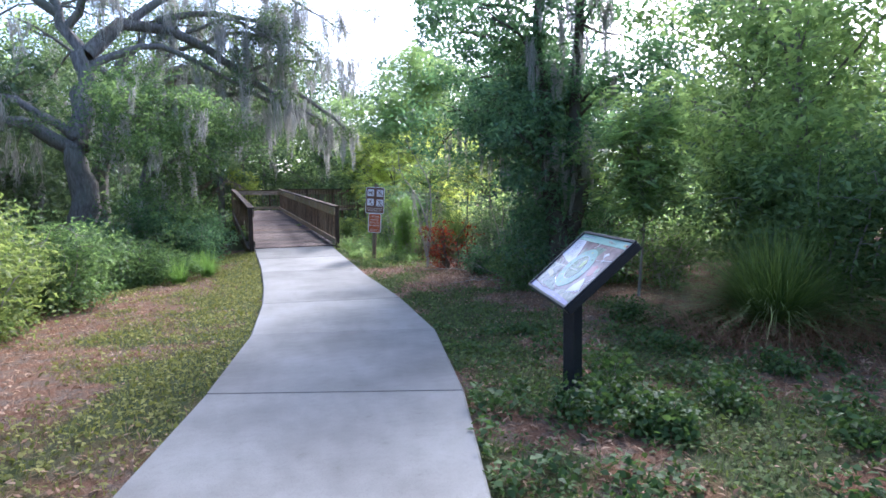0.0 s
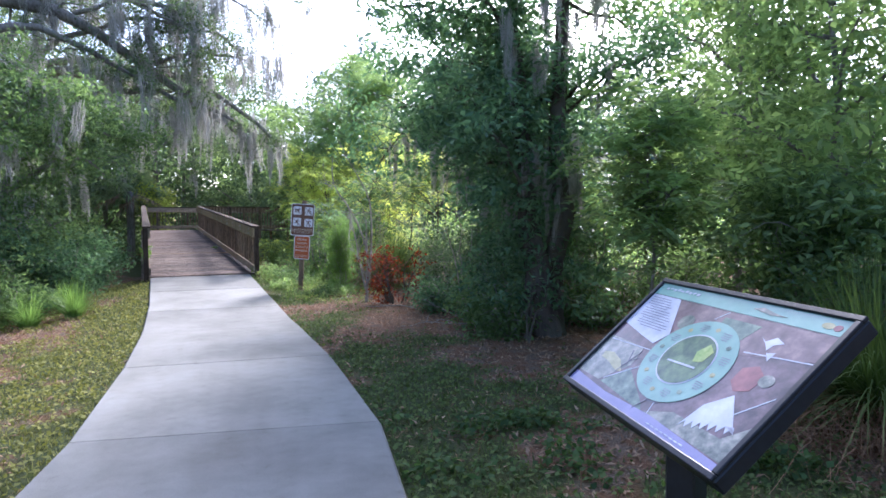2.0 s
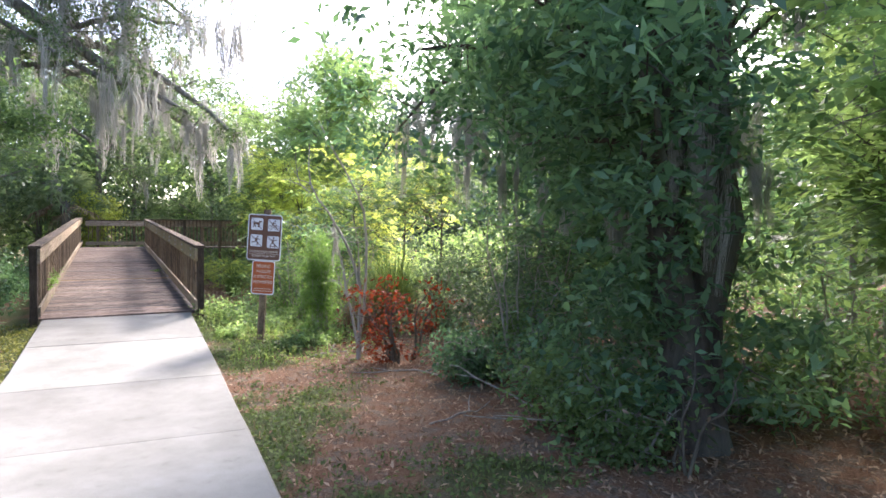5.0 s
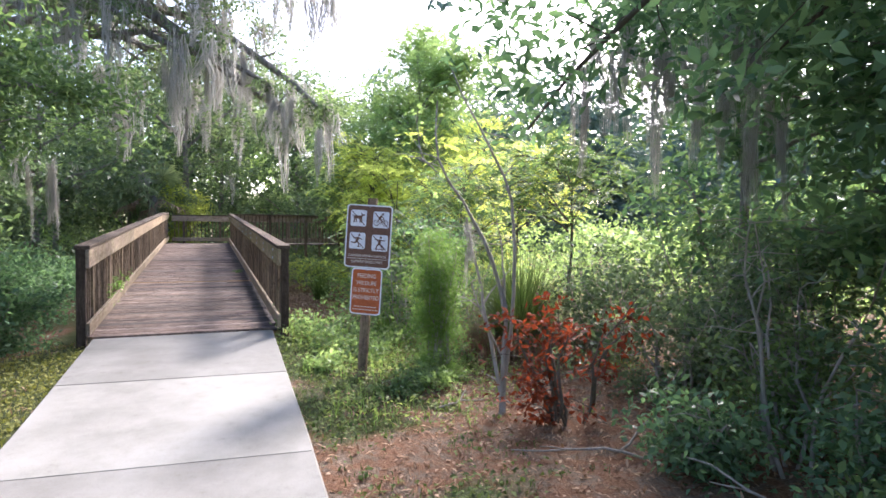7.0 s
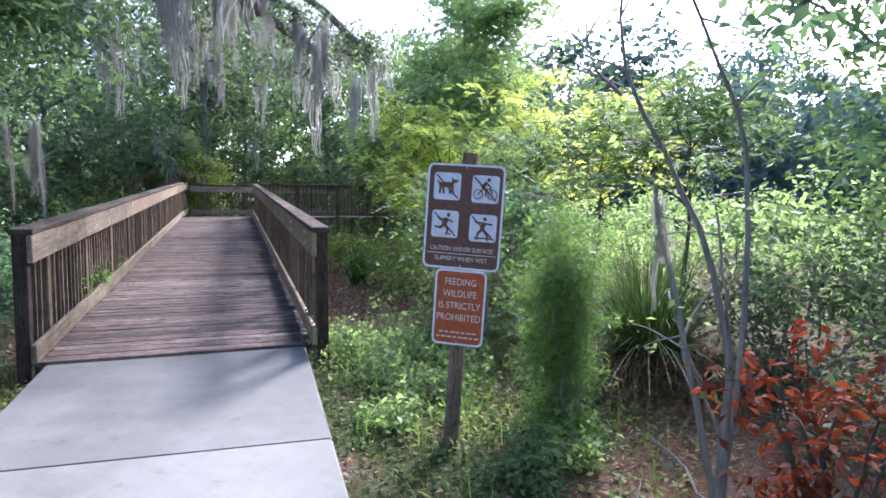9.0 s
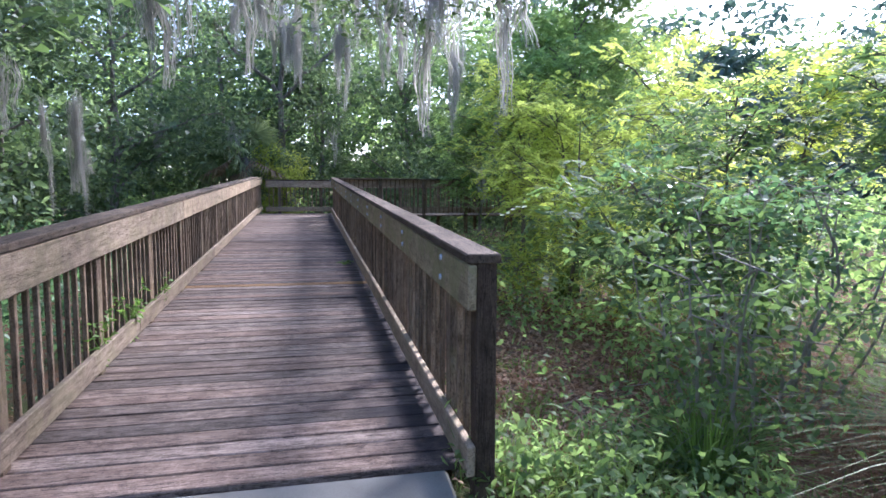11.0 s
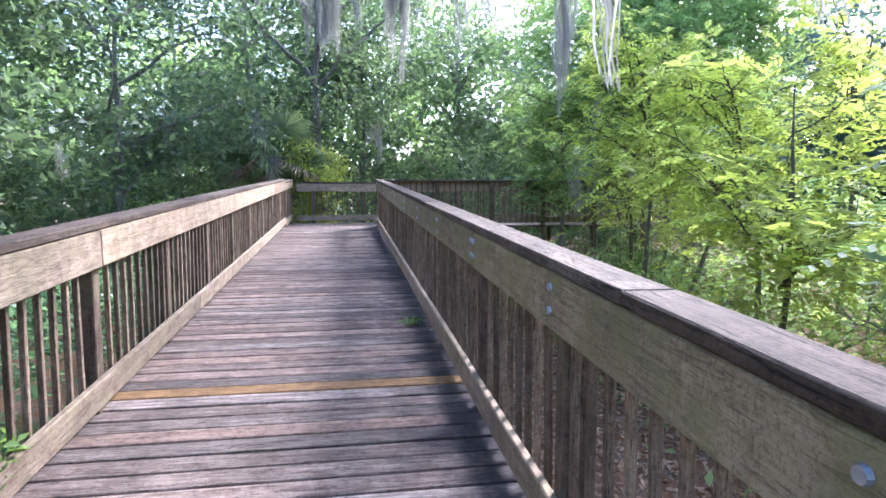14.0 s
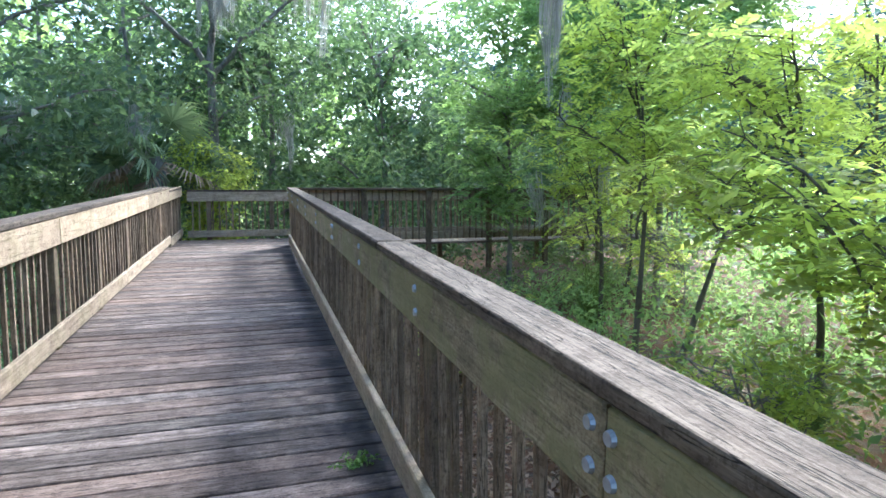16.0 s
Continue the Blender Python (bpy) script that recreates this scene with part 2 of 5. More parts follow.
M_RED = leafy("dead_red_leaf", (0.085, 0.024, 0.012), (0.29, 0.075, 0.028), 0.4, 0.7, 1.2, (1.3, 0.9, 0.7))
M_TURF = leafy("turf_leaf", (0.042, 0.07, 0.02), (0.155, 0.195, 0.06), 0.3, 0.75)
M_WEED = leafy("weed_leaf", (0.027, 0.058, 0.017), (0.108, 0.17, 0.052), 0.35, 0.6)
M_BLADE = leafy("grass_blade", (0.05, 0.085, 0.022), (0.19, 0.25, 0.075), 0.4)
M_PALM = leafy("palm_leaf", (0.12, 0.17, 0.09), (0.30, 0.36, 0.20), 0.35, 0.3)
M_LITTER = leafy("fallen_leaf", (0.175, 0.092, 0.05), (0.46, 0.325, 0.21), 0.2, 0.8, 1.2, (1.1, 1.0, 0.9))
M_DRY = leafy("dry_blade", (0.15, 0.09, 0.055), (0.42, 0.31, 0.21), 0.25, 0.8, 1.2, (1.1, 1.0, 0.9))
M_STRAW = leafy("pine_straw", (0.12, 0.056, 0.027), (0.36, 0.215, 0.12), 0.15, 0.85, 1.2, (1.1, 1.0, 0.9))
M_FENNEL = leafy("fennel_frond", (0.10, 0.17, 0.04), (0.22, 0.34, 0.10), 0.5)
M_MOSS = leafy("hanging_moss", (0.25, 0.24, 0.21), (0.52, 0.50, 0.445), 0.45, 0.9, 1.2, (1.0, 1.0, 0.97))

# ---- helpers for building ----


def part(name, bm, mat, parent=None, label=""):
    me = bpy.data.meshes.new(name)
    bm.to_mesh(me)
    bm.free()
    me.materials.append(mat)
    ob = new(name, me)
    ob.parent = parent
    if label:
        tagged(ob, label)
    return ob


def mesh_np(name, verts, faces, mat, parent=None, smooth=False):
    """A mesh from arrays; faces all have the same number of corners."""
    verts, faces = np.asarray(verts, np.float32), np.asarray(faces, np.int32)
    me = bpy.data.meshes.new(name)
    me.vertices.add(len(verts))
    me.vertices.foreach_set("co", verts.ravel())
    k = faces.shape[1]
    me.loops.add(faces.size)
    me.loops.foreach_set("vertex_index", faces.ravel())
    me.polygons.add(len(faces))
    me.polygons.foreach_set("loop_start", np.arange(0, faces.size, k, dtype=np.int32))
    if smooth:
        me.polygons.foreach_set("use_smooth", np.ones(len(faces), bool))
    me.update(calc_edges=True)
    me.materials.append(mat)
    ob = new(name, me)
    ob.parent = parent
    return ob


def box(sx, sy, sz, bevel=0.004, jag=0.0):
    bm = bmesh.new()
    bmesh.ops.create_cube(bm, size=1, matrix=Matrix.Diagonal((sx, sy, sz, 1)))
    if bevel:
        bmesh.ops.bevel(bm, geom=bm.edges[:], offset=bevel, segments=1, affect="EDGES", profile=0.5)
    if jag:
        for v in bm.verts:
            v.co += Vector([random.uniform(-jag, jag) for _ in range(3)])
    return bm


def cyl(r1, r2, h, n=12):
    bm = bmesh.new()
    bmesh.ops.create_cone(bm, cap_ends=True, segments=n, radius1=r1, radius2=r2, depth=h)
    return bm


def empty(name, m=None):
    ob = new(name)
    ob.empty_display_size = 0.1
    if m is not None:
        ob.matrix_world = m
    return ob


def tubes(lines, sides=6):
    """Tapered round stems along polylines of (points, radii)."""
    V, F, n0 = [], [], 0
    ang = np.linspace(0, 2 * np.pi, sides, endpoint=False)
    for pts, rad, *stuck in lines:
        pts = np.asarray(pts, float)
        rad = np.asarray(rad, float)
        d = np.gradient(pts, axis=0)
        d /= np.linalg.norm(d, axis=1)[:, None] + 1e-9
        ref = np.where(np.abs(d[:, 2:3]) > 0.9, np.array([[1.0, 0, 0]]), np.array([[0, 0, 1.0]]))
        u = np.cross(d, ref)
        u /= np.linalg.norm(u, axis=1)[:, None] + 1e-9
        w = np.cross(d, u)
        ring = pts[:, None] + rad[:, None, None] * (np.cos(ang)[None, :, None] * u[:, None] + np.sin(ang)[None, :, None] * w[:, None])
        V.append(ring.reshape(-1, 3))
        k = len(pts)
        i, j = np.meshgrid(np.arange(k - 1), np.arange(sides), indexing="ij")
        q = np.stack([i * sides + j, i * sides + (j + 1) % sides, (i + 1) * sides + (j + 1) % sides, (i + 1) * sides + j], -1).reshape(-1, 4)
        F.append(q + n0)
        if stuck:
            r0 = stuck[0] * sides
            F.append(np.array([[r0, r0 + 1, n0 + 1, n0]]))
        n0 += k * sides
    return np.concatenate(V), np.concatenate(F)


def unit(v):
    return v / (np.linalg.norm(v, axis=-1, keepdims=True) + 1e-9)


def leaf_cloud(C, length, width, rng, droop=0.3, up=0.7):
    """Folded leaf blades, one to each place in C."""
    n = len(C)
    d = rng.normal(size=(n, 3))
    d[:, 2] = d[:, 2] * 0.6 - droop
    d = unit(d)
    nz = rng.normal(size=(n, 3)) * 0.6
    nz[:, 2] += up
    s = unit(np.cross(d, nz))
    nn = np.cross(s, d)
    L = (length * rng.uniform(0.6, 1.25, n))[:, None]
    W = (width * rng.uniform(0.6, 1.2, n))[:, None]
    base = C
    tip = C + d * L - nn * L * 0.12
    a = C + d * L * 0.45 + s * W * 0.5 + nn * W * 0.15
    b = C + d * L * 0.45 - s * W * 0.5 + nn * W * 0.15
    V = np.stack([base, a, tip, b], 1).reshape(-1, 3)
    F = np.arange(4 * n).reshape(n, 4)
    return V, F


def pinnate_cloud(C, length, width, rng, pairs=5):
    """Feathered leaves: two rows of leaflets along a drooping stalk, one leaf to each place in C."""
    n = len(C)
    az = rng.uniform(0, 2 * np.pi, n)
    d = unit(np.stack([np.cos(az), np.sin(az), rng.normal(size=n) * 0.3 - 0.1], 1))
    nz = rng.normal(size=(n, 3)) * 0.3
    nz[:, 2] += 1
    s = unit(np.cross(d, nz))
    L = (length * rng.uniform(0.7, 1.3, n))[:, None]
    out = []
    for k in range(pairs):
        t = 0.2 + 0.8 * k / (pairs - 1)
        q = C + d * L * t - np.array([0, 0, 1.0]) * L * 0.25 * t * t
        for sgn in (-1, 1):
            dd = unit(s * sgn * 0.8 + d * 0.6 + rng.normal(size=(n, 3)) * 0.12 - np.array([0, 0, 0.15]))
            ll = L * (0.42 - 0.12 * t)
            w = unit(np.cross(dd, nz)) * width * 0.5
            out.append(np.stack([q, q + dd * ll * 0.45 + w, q + dd * ll, q + dd * ll * 0.45 - w], 1))
    V = np.concatenate(out).reshape(-1, 3)
    return V, np.arange(len(V)).reshape(-1, 4)


def blades(P, H, W, lean, rng, seg=3, out=None):
    """Grass blades: tapered strips that bow over. P roots, H lengths, lean bow."""
    n = len(P)
    az = rng.uniform(0, 2 * np.pi, n) if out is None else out
    dirv = np.stack([np.cos(az), np.sin(az), np.zeros(n)], 1)
    side = np.stack([-np.sin(az), np.cos(az), np.zeros(n)], 1)
    rows = []
    for k in range(seg + 1):
        t = k / seg
        c = P + dirv * (H * lean * t ** 1.8)[:, None] + np.array([0, 0, 1.0]) * (H * (t - 0.55 * lean * t * t))[:, None]
        w = (W * (1 - t) ** 0.7 * 0.5 + 0.0004)[:, None]
        rows += [c - side * w, c + side * w]
    V = np.stack(rows, 1)
    m = 2 * (seg + 1)
    q = np.array([[2 * k, 2 * k + 1, 2 * k + 3, 2 * k + 2] for k in range(seg)])
    F = (np.arange(n)[:, None, None] * m + q[None]).reshape(-1, 4)
    return V.reshape(-1, 3), F


def puff(n, rng):
    """Places within a ball, thinning out to its rim."""
    return unit(rng.normal(size=(n, 3))) * (rng.uniform(0, 1, n) ** 0.55)[:, None] * 1.9


def curve_pts(p0, p1, sag, rng, k=8, wob=0.06):
    p0, p1 = np.asarray(p0, float), np.asarray(p1, float)
    t = np.linspace(0, 1, k)[:, None]
    pts = p0 + (p1 - p0) * t
    ln = np.linalg.norm(p1 - p0)
    pts[:, 2] += (sag * ln * 4 * t * (1 - t))[:, 0]
    w = np.cumsum(rng.normal(size=(k, 3)), 0) * wob * ln / k ** 0.5
    w -= w[0] + (w[-1] - w[0]) * t
    return pts + w


# moss hanks: a few shapes, shared by all the trees
def moss_shapes(count, n, wide, wisps, spread, short, first):
    """Hanks of kinked strands: a few wisps of uneven length, full above and ragged towards their tips."""
    out = []
    for s in range(count):
        rng = np.random.default_rng(first + s)
        seg = 5
        who = rng.integers(0, wisps, n)
        wc, wl = rng.normal(size=(wisps, 3)) * np.array([spread, spread, 0.05]), rng.uniform(short, 1.0, wisps)
        start = rng.uniform(0, 1, n) ** 1.6 * 0.65 * wl[who]
        L = np.minimum(wl[who] - start, rng.uniform(0.18, 0.6, n) * (0.6 + wl[who]))
        az = rng.uniform(0, np.pi, n)
        side = np.stack([np.cos(az), np.sin(az), np.zeros(n)], 1)
        sway = np.cumsum(rng.normal(size=(wisps, 13, 3)), 1) * 0.014
        kink = np.cumsum(rng.normal(size=(n, seg + 1, 3)), 1) * 0.011
        fat = rng.normal(size=(n, 3)) * 0.034
        rows = []
        for k in range(seg + 1):
            t = k / seg
            down = start + L * t
            f = np.clip(down / np.maximum(wl[who], 0.05), 0, 1)
            girth = (0.75 + 0.5 * f * (1 - f)) * (1 - 0.75 * f ** 2)
            c = wc[who] * (1 - 0.25 * f)[:, None] + fat * girth[:, None] + sway[who, (f * 12).astype(int)] + kink[:, k]
            c[:, 2] = wc[who, 2] - down
            w = wide * (1 - 0.7 * t ** 2) * np.ones((n, 1))
            rows += [c - side * w, c + side * w]
        V = np.stack(rows, 1)
        q = np.array([[2 * k, 2 * k + 1, 2 * k + 3, 2 * k + 2] for k in range(seg)])
        F = (np.arange(n)[:, None, None] * 2 * (seg + 1) + q[None]).reshape(-1, 4)
        ob = mesh_np("moss_hank", V.reshape(-1, 3), F, M_MOSS)
        out.append(ob.data)
        bpy.data.objects.remove(ob)
    return out


MOSS = moss_shapes(6, 85, 0.0045, 4, 0.10, 0.3, 100)
FINE_MOSS = moss_shapes(8, 260, 0.0025, 4, 0.07, 0.3, 140)


def hang_moss(parent, places, rng, lo=0.5, hi=1.4, wide=1.0, shapes=None):
    shapes = shapes or MOSS
    for p in places:
        ob = new("moss_hank", shapes[int(rng.integers(len(shapes)))])
        ob.parent = parent
        L = rng.uniform(lo, hi)
        w = rng.uniform(0.7, 1.4) * wide * (0.5 + 0.5 * L)
        ob.matrix_local = Matrix.LocRotScale(Vector(p), Euler((0, 0, rng.uniform(0, 6.28))), Vector((w, w, L)))


def tree(name, label, base, trunk, r0, limbs, leaf, leaf_mat, n_leaf, clump_r=0.45, clumps=10, moss=0, moss_len=(0.5, 1.3), seed=1, bark=None,
         category="tree", twig=0.6, lo=0.25, trunk_leaf=0, feather=False, flat_z=0.55, hanks=()):
    """A tree at base: trunk and limbs as polylines of offsets from base, twigs, then leaves in uneven clumps round the outer limbs."""
    rng = np.random.default_rng(seed)
    root = empty(name, pose(*base))
    tagged(root, label, category)
    bark = bark or M_BARK
    trunk = np.asarray(trunk, float)
    k = 14
    tt = np.linspace(0, len(trunk) - 1, k)
    tp = np.stack([np.interp(tt, np.arange(len(trunk)), trunk[:, c]) for c in range(3)], 1)
    tp[1:-1] += rng.normal(size=(k - 2, 3)) * r0 * 0.15
    tr = r0 * np.linspace(1, 0.5 if r0 > 0.2 else 0.12, k)
    tr[0] *= 1.5
    tr[1] *= 1.12
    V, F = tubes([(tp, tr)], 12)
    V += (rng.normal(size=V.shape) * r0 * 0.05)
    mesh_np("trunk", V, F, bark, root, True)
    centres = []
    for *way, rr in limbs:
        if len(way) == 1:
            knots = np.asarray(way[0], float)
            at_ = np.linspace(0, len(knots) - 1, 10)
            pts = np.stack([np.interp(at_, np.arange(len(knots)), knots[:, c]) for c in range(3)], 1)
            pts[1:-1] = 0.5 * pts[1:-1] + 0.25 * (pts[:-2] + pts[2:]) + rng.normal(size=(8, 3)) * rr * 0.3
        else:
            pts = curve_pts(*way, rng, 10)
        lines = [(pts, rr * np.linspace(1, 0.3, 10))]
        ln = np.linalg.norm(pts[-1] - pts[0])
        for _ in range(clumps):
            f = rng.uniform(lo, 1.0) ** 0.8
            ring = min(9, int(f * 9))
            q = pts[ring]
            off = rng.normal(size=3) * twig * (0.5 + 0.12 * ln)
            off[2] *= 0.7
            c = q + off
            lines.append((curve_pts(q, c, 0.05, rng, 4, 0.1), max(0.006, rr * 0.16) * np.linspace(1, 0.3, 4), ring))
            centres.append(c)
        centres.append(pts[-1])
        V, F = tubes(lines, 4 if rr < 0.1 else 8)
        mesh_np("limb", V, F, bark, root, True)
    for _ in range(trunk_leaf):
        f = 0.16 + 0.84 * rng.uniform(0, 1) ** 0.75
        q = tp[min(k - 1, int(f * (k - 1)))]
        centres.append(q + rng.normal(size=3) * np.array([0.3, 0.3, 0.2]))
    centres = np.array(centres)
    wgt = rng.uniform(0.3, 1.7, len(centres))
    cnt = (n_leaf * wgt / wgt.sum()).astype(int)
    C = np.repeat(centres, cnt, 0)
    sc = np.repeat(rng.uniform(0.6, 1.3, len(centres)), cnt)[:, None]
    C = C + puff(len(C), rng) * np.array([clump_r, clump_r, clump_r * flat_z]) * sc
    V, F = pinnate_cloud(C, leaf[0], leaf[1], rng) if feather else leaf_cloud(C, leaf[0], leaf[1], rng)
    crown = mesh_np("crown", V, F, leaf_mat, root)
    if moss:
        pick = centres[rng.integers(0, len(centres), moss)] + rng.normal(size=(moss, 3)) * 0.15
        hang_moss(root, pick, rng, *moss_len)
    if hanks:
        for *h, ln in hanks:
            spots = [np.array(h) - np.array(base) + rng.normal(size=3) * np.array([0.12, 0.12, 0.1]) for _ in range(2)]
            hang_moss(root, spots, rng, ln * 0.5, ln, 0.55, FINE_MOSS)
    return root


def shrub(name, label, base, height, spread, leaf, leaf_mat, n_leaf, stems=7, seed=1, category="bush", bark=None, clump_r=0.22, z0=0.15, thick=0.016):
    rng = np.random.default_rng(seed)
    root = empty(name, pose(*base))
    tagged(root, label, category)
    centres = []
    for _ in range(stems):
        az, r = rng.uniform(0, 6.283), spread * rng.uniform(0.15, 1.0)
        top = np.array([math.cos(az) * r, math.sin(az) * r, height * rng.uniform(0.6, 1.0)])
        p0 = np.array([math.cos(az) * 0.15, math.sin(az) * 0.15, -0.03]) * spread
        p0[2] = -0.05
        pts = curve_pts(p0, top, 0.06, rng, 8, 0.08)
        lines = [(pts, thick * np.linspace(1, 0.25, 8))]
        for _ in range(7):
            f = rng.uniform(z0, 1.0)
            ring = min(7, int(f * 7.99))
            q = pts[ring]
            c = q + rng.normal(size=3) * spread * np.array([0.28, 0.28, 0.16])
            c[2] = max(0.08, c[2])
            lines.append((curve_pts(q, c, 0.05, rng, 4, 0.08), thick * 0.35 * np.linspace(1, 0.3, 4), ring))
            centres.append(c)
        V, F = tubes(lines, 5)
        mesh_np("stem", V, F, bark or M_TWIG, root, True)
    centres = np.array(centres)
    wgt = rng.uniform(0.2, 1.8, len(centres))
    cnt = (n_leaf * wgt / wgt.sum()).astype(int)
    C = np.repeat(centres, cnt, 0)
    C = C + puff(len(C), rng) * np.array([clump_r, clump_r, clump_r * 0.6])
    C[:, 2] = np.abs(C[:, 2] - 0.02) + 0.02
    V, F = leaf_cloud(C, leaf[0], leaf[1], rng)
    mesh_np("foliage", V, F, leaf_mat, root)
    return root


def tussock(name, label, base, height, spread, n, seed, mat=None, skirt=0, category="grass clump"):
    rng = np.random.default_rng(seed)
    root = empty(name, pose(*base))
    tagged(root, label, category)
    az, r = rng.uniform(0, 6.283, n), 0.22 * spread * rng.uniform(0, 1, n) ** 0.5
    P = np.stack([np.cos(az) * r, np.sin(az) * r, np.full(n, -0.02)], 1)
    V, F = blades(P, height * rng.uniform(0.7, 1.45, n), np.full(n, 0.014), rng.uniform(0.05, 1.1, n) * spread / height * 1.15, rng, 6, az + rng.normal(size=n) * 0.4)
    V[:, 2] = np.maximum(V[:, 2], -0.02)
    mesh_np("blade_tuft", V, F, mat or M_BLADE, root)
    if skirt:
        az, r = rng.uniform(0, 6.283, skirt), 0.85 * spread * rng.uniform(0.08, 1, skirt)
        P = np.stack([np.cos(az) * r, np.sin(az) * r, rng.uniform(0.0, 0.16, skirt) * (1.1 * spread - r)], 1)
        V, F = blades(P, spread * rng.uniform(0.25, 0.6, skirt), np.full(skirt, 0.007), rng.uniform(1.0, 2.2, skirt), rng, 4, az + rng.normal(size=skirt) * 1.3)
        V[:, 2] = np.maximum(V[:, 2], 0.01)
        tagged(mesh_np("dead_skirt", V, F, M_STRAW, root), "dry tan dead blades round the foot")
    return root


def fan_palm(name, label, base, trunk_h, n_fan, fan_r, seed, category="palm"):
    rng = np.random.default_rng(seed)
    root = empty(name, pose(*base))
    tagged(root, label, category)
    if trunk_h > 0.1:
        V, F = tubes([(np.array([[0, 0, -0.1], [0.03, 0, trunk_h * 0.5], [0, 0.03, trunk_h]]), np.array([0.2, 0.17, 0.17]))], 10)
        mesh_np("trunk", V, F, M_BARK, root, True)
    for k in range(n_fan):
        az = rng.uniform(0, 6.283)
        el = rng.uniform(-0.7, 1.0)
        d = np.array([math.cos(az) * math.cos(el), math.sin(az) * math.cos(el), math.sin(el)])
        hub = np.array([0, 0, trunk_h]) + d * fan_r * rng.uniform(0.7, 1.1)
        V1, F1 = tubes([(curve_pts((0, 0, trunk_h - 0.05), hub, 0.05, rng, 5, 0.02), 0.014 * np.linspace(1, 0.6, 5))], 5)
        m = 26
        side = unit(np.cross(d, [0, 0, 1.0]))
        upv = np.cross(side, d)
        roll = rng.uniform(-1.2, 1.2)
        side, upv = side * math.cos(roll) + upv * math.sin(roll), upv * math.cos(roll) - side * math.sin(roll)
        an = np.linspace(-1.9, 1.9, m) + rng.normal(size=m) * 0.04
        Vl, Fl = [], []
        for j, aa in enumerate(an):
            dd = d * math.cos(aa) + side * math.sin(aa)
            ln = fan_r * rng.uniform(0.75, 1.0)
            sd = unit(np.cross(dd, upv)) * 0.022
            mid, tip = hub + dd * ln * 0.6 + upv * 0.05, hub + dd * ln - np.array([0, 0, ln * 0.3])
            Vl += [hub, hub + dd * ln * 0.3 + sd, mid + sd, tip, mid - sd, hub + dd * ln * 0.3 - sd]
            Fl += [[6 * j, 6 * j + 1, 6 * j + 2, 6 * j + 5], [6 * j + 5, 6 * j + 2, 6 * j + 3, 6 * j + 4]]
        fan = mesh_np("fan_leaf", np.array(Vl), np.array(Fl), M_PALM if el > -0.35 else M_DRY, root)
        mesh_np("leaf_stalk", V1, F1, M_PALM, fan, True)
    return root


# ---- ground ----
DECK_Y0, SLOPE, LX, RX, Y_END, Y_FAR = 15.3, 0.055, 0.84, 2.80, 29.2, 31.2


def deck_z(y):
    return 0.15 + SLOPE * (min(max(y, DECK_Y0), Y_END) - DECK_Y0)


def path_z(y):
    return -0.13 + 0.26 * float(np.clip((y - 10.5) / 4.8, 0, 1)) ** 1.2


LEFT = [(-4.5, -2.75), (-2, -2.0), (0, -1.35), (1.5, -0.93), (3.06, -0.52), (4.51, -0.13), (6.4, 0.28), (8.38, 0.53), (10.2, 0.68), (12.4, 0.79), (15.3, 0.84)]
RIGHT = [(-4.5, -1.05), (-2, -0.3), (0, 0.33), (1.0, 0.67), (2.37, 1.12), (3.85, 1.61), (5.88, 2.13), (8.0, 2.4), (10.0, 2.54), (12.0, 2.64), (15.3, 2.75)]


def edge_x(table, y):
    return float(np.interp(y, [p[0] for p in table], [p[1] for p in table]))


def ground_z(x, y):
    z = -0.2 + 0.05 * noise.noise(Vector((x * 0.35, y * 0.35, 0))) + 0.025 * noise.noise(Vector((x * 1.7, y * 1.7, 3)))
    l, r = edge_x(LEFT, y), edge_x(RIGHT, y)
    d = max(l - x, x - r, 0.0)
    if y < 15.5:
        f = max(0.0, 1 - d / 1.8)
        z = z * (1 - f) + (path_z(y) - 0.05) * f
    else:
        f = max(0.0, 1 - (y - 15.5) / 1.2) * max(0.0, 1 - d / 1.8)
        z = z * (1 - f) + 0.05 * f
        z -= 0.12 * min(1.0, (y - 15.5) / 3)
    if x < l - 1.0 and y > 10:
        z -= 0.3 * min(1.0, (l - 1.0 - x) / 2) * min(1.0, (y - 10) / 4)
    return z


def turf_amount(x, y):
    """How far turf covers the soil (1) or straw and litter do (0)."""
    v = 1.2 * noise.noise(Vector((x * 0.9, y * 0.9, 9))) + 0.8 * noise.noise(Vector((x * 2.6, y * 2.6, 4)))
    l, r = edge_x(LEFT, y), edge_x(RIGHT, y)
    if x > (l + r) / 2:
        d = x - r
        v += (0.8 - 0.06 * d - 0.7 * float(np.clip((x - 4.0) / 1.2, 0, 1))) if y < 7.6 else (0.7 - 0.55 * d)
        v += 0.8 * math.exp(-((x - 3.7) ** 2 + (y - 14.0) ** 2) / 1.2)
    else:
        v += 1.1 - 0.48 * min(l - x, 2.2)
    v += 0.9 * float(np.clip((x - 4.4) / 1.5, 0, 1)) * float(np.clip((y - 14.0) / 2.0, 0, 1)) + 0.5 * float(np.clip((x - 8) / 4, 0, 1)) + 0.4 * float(np.clip((-3 - x) / 3, 0, 1))
    return v


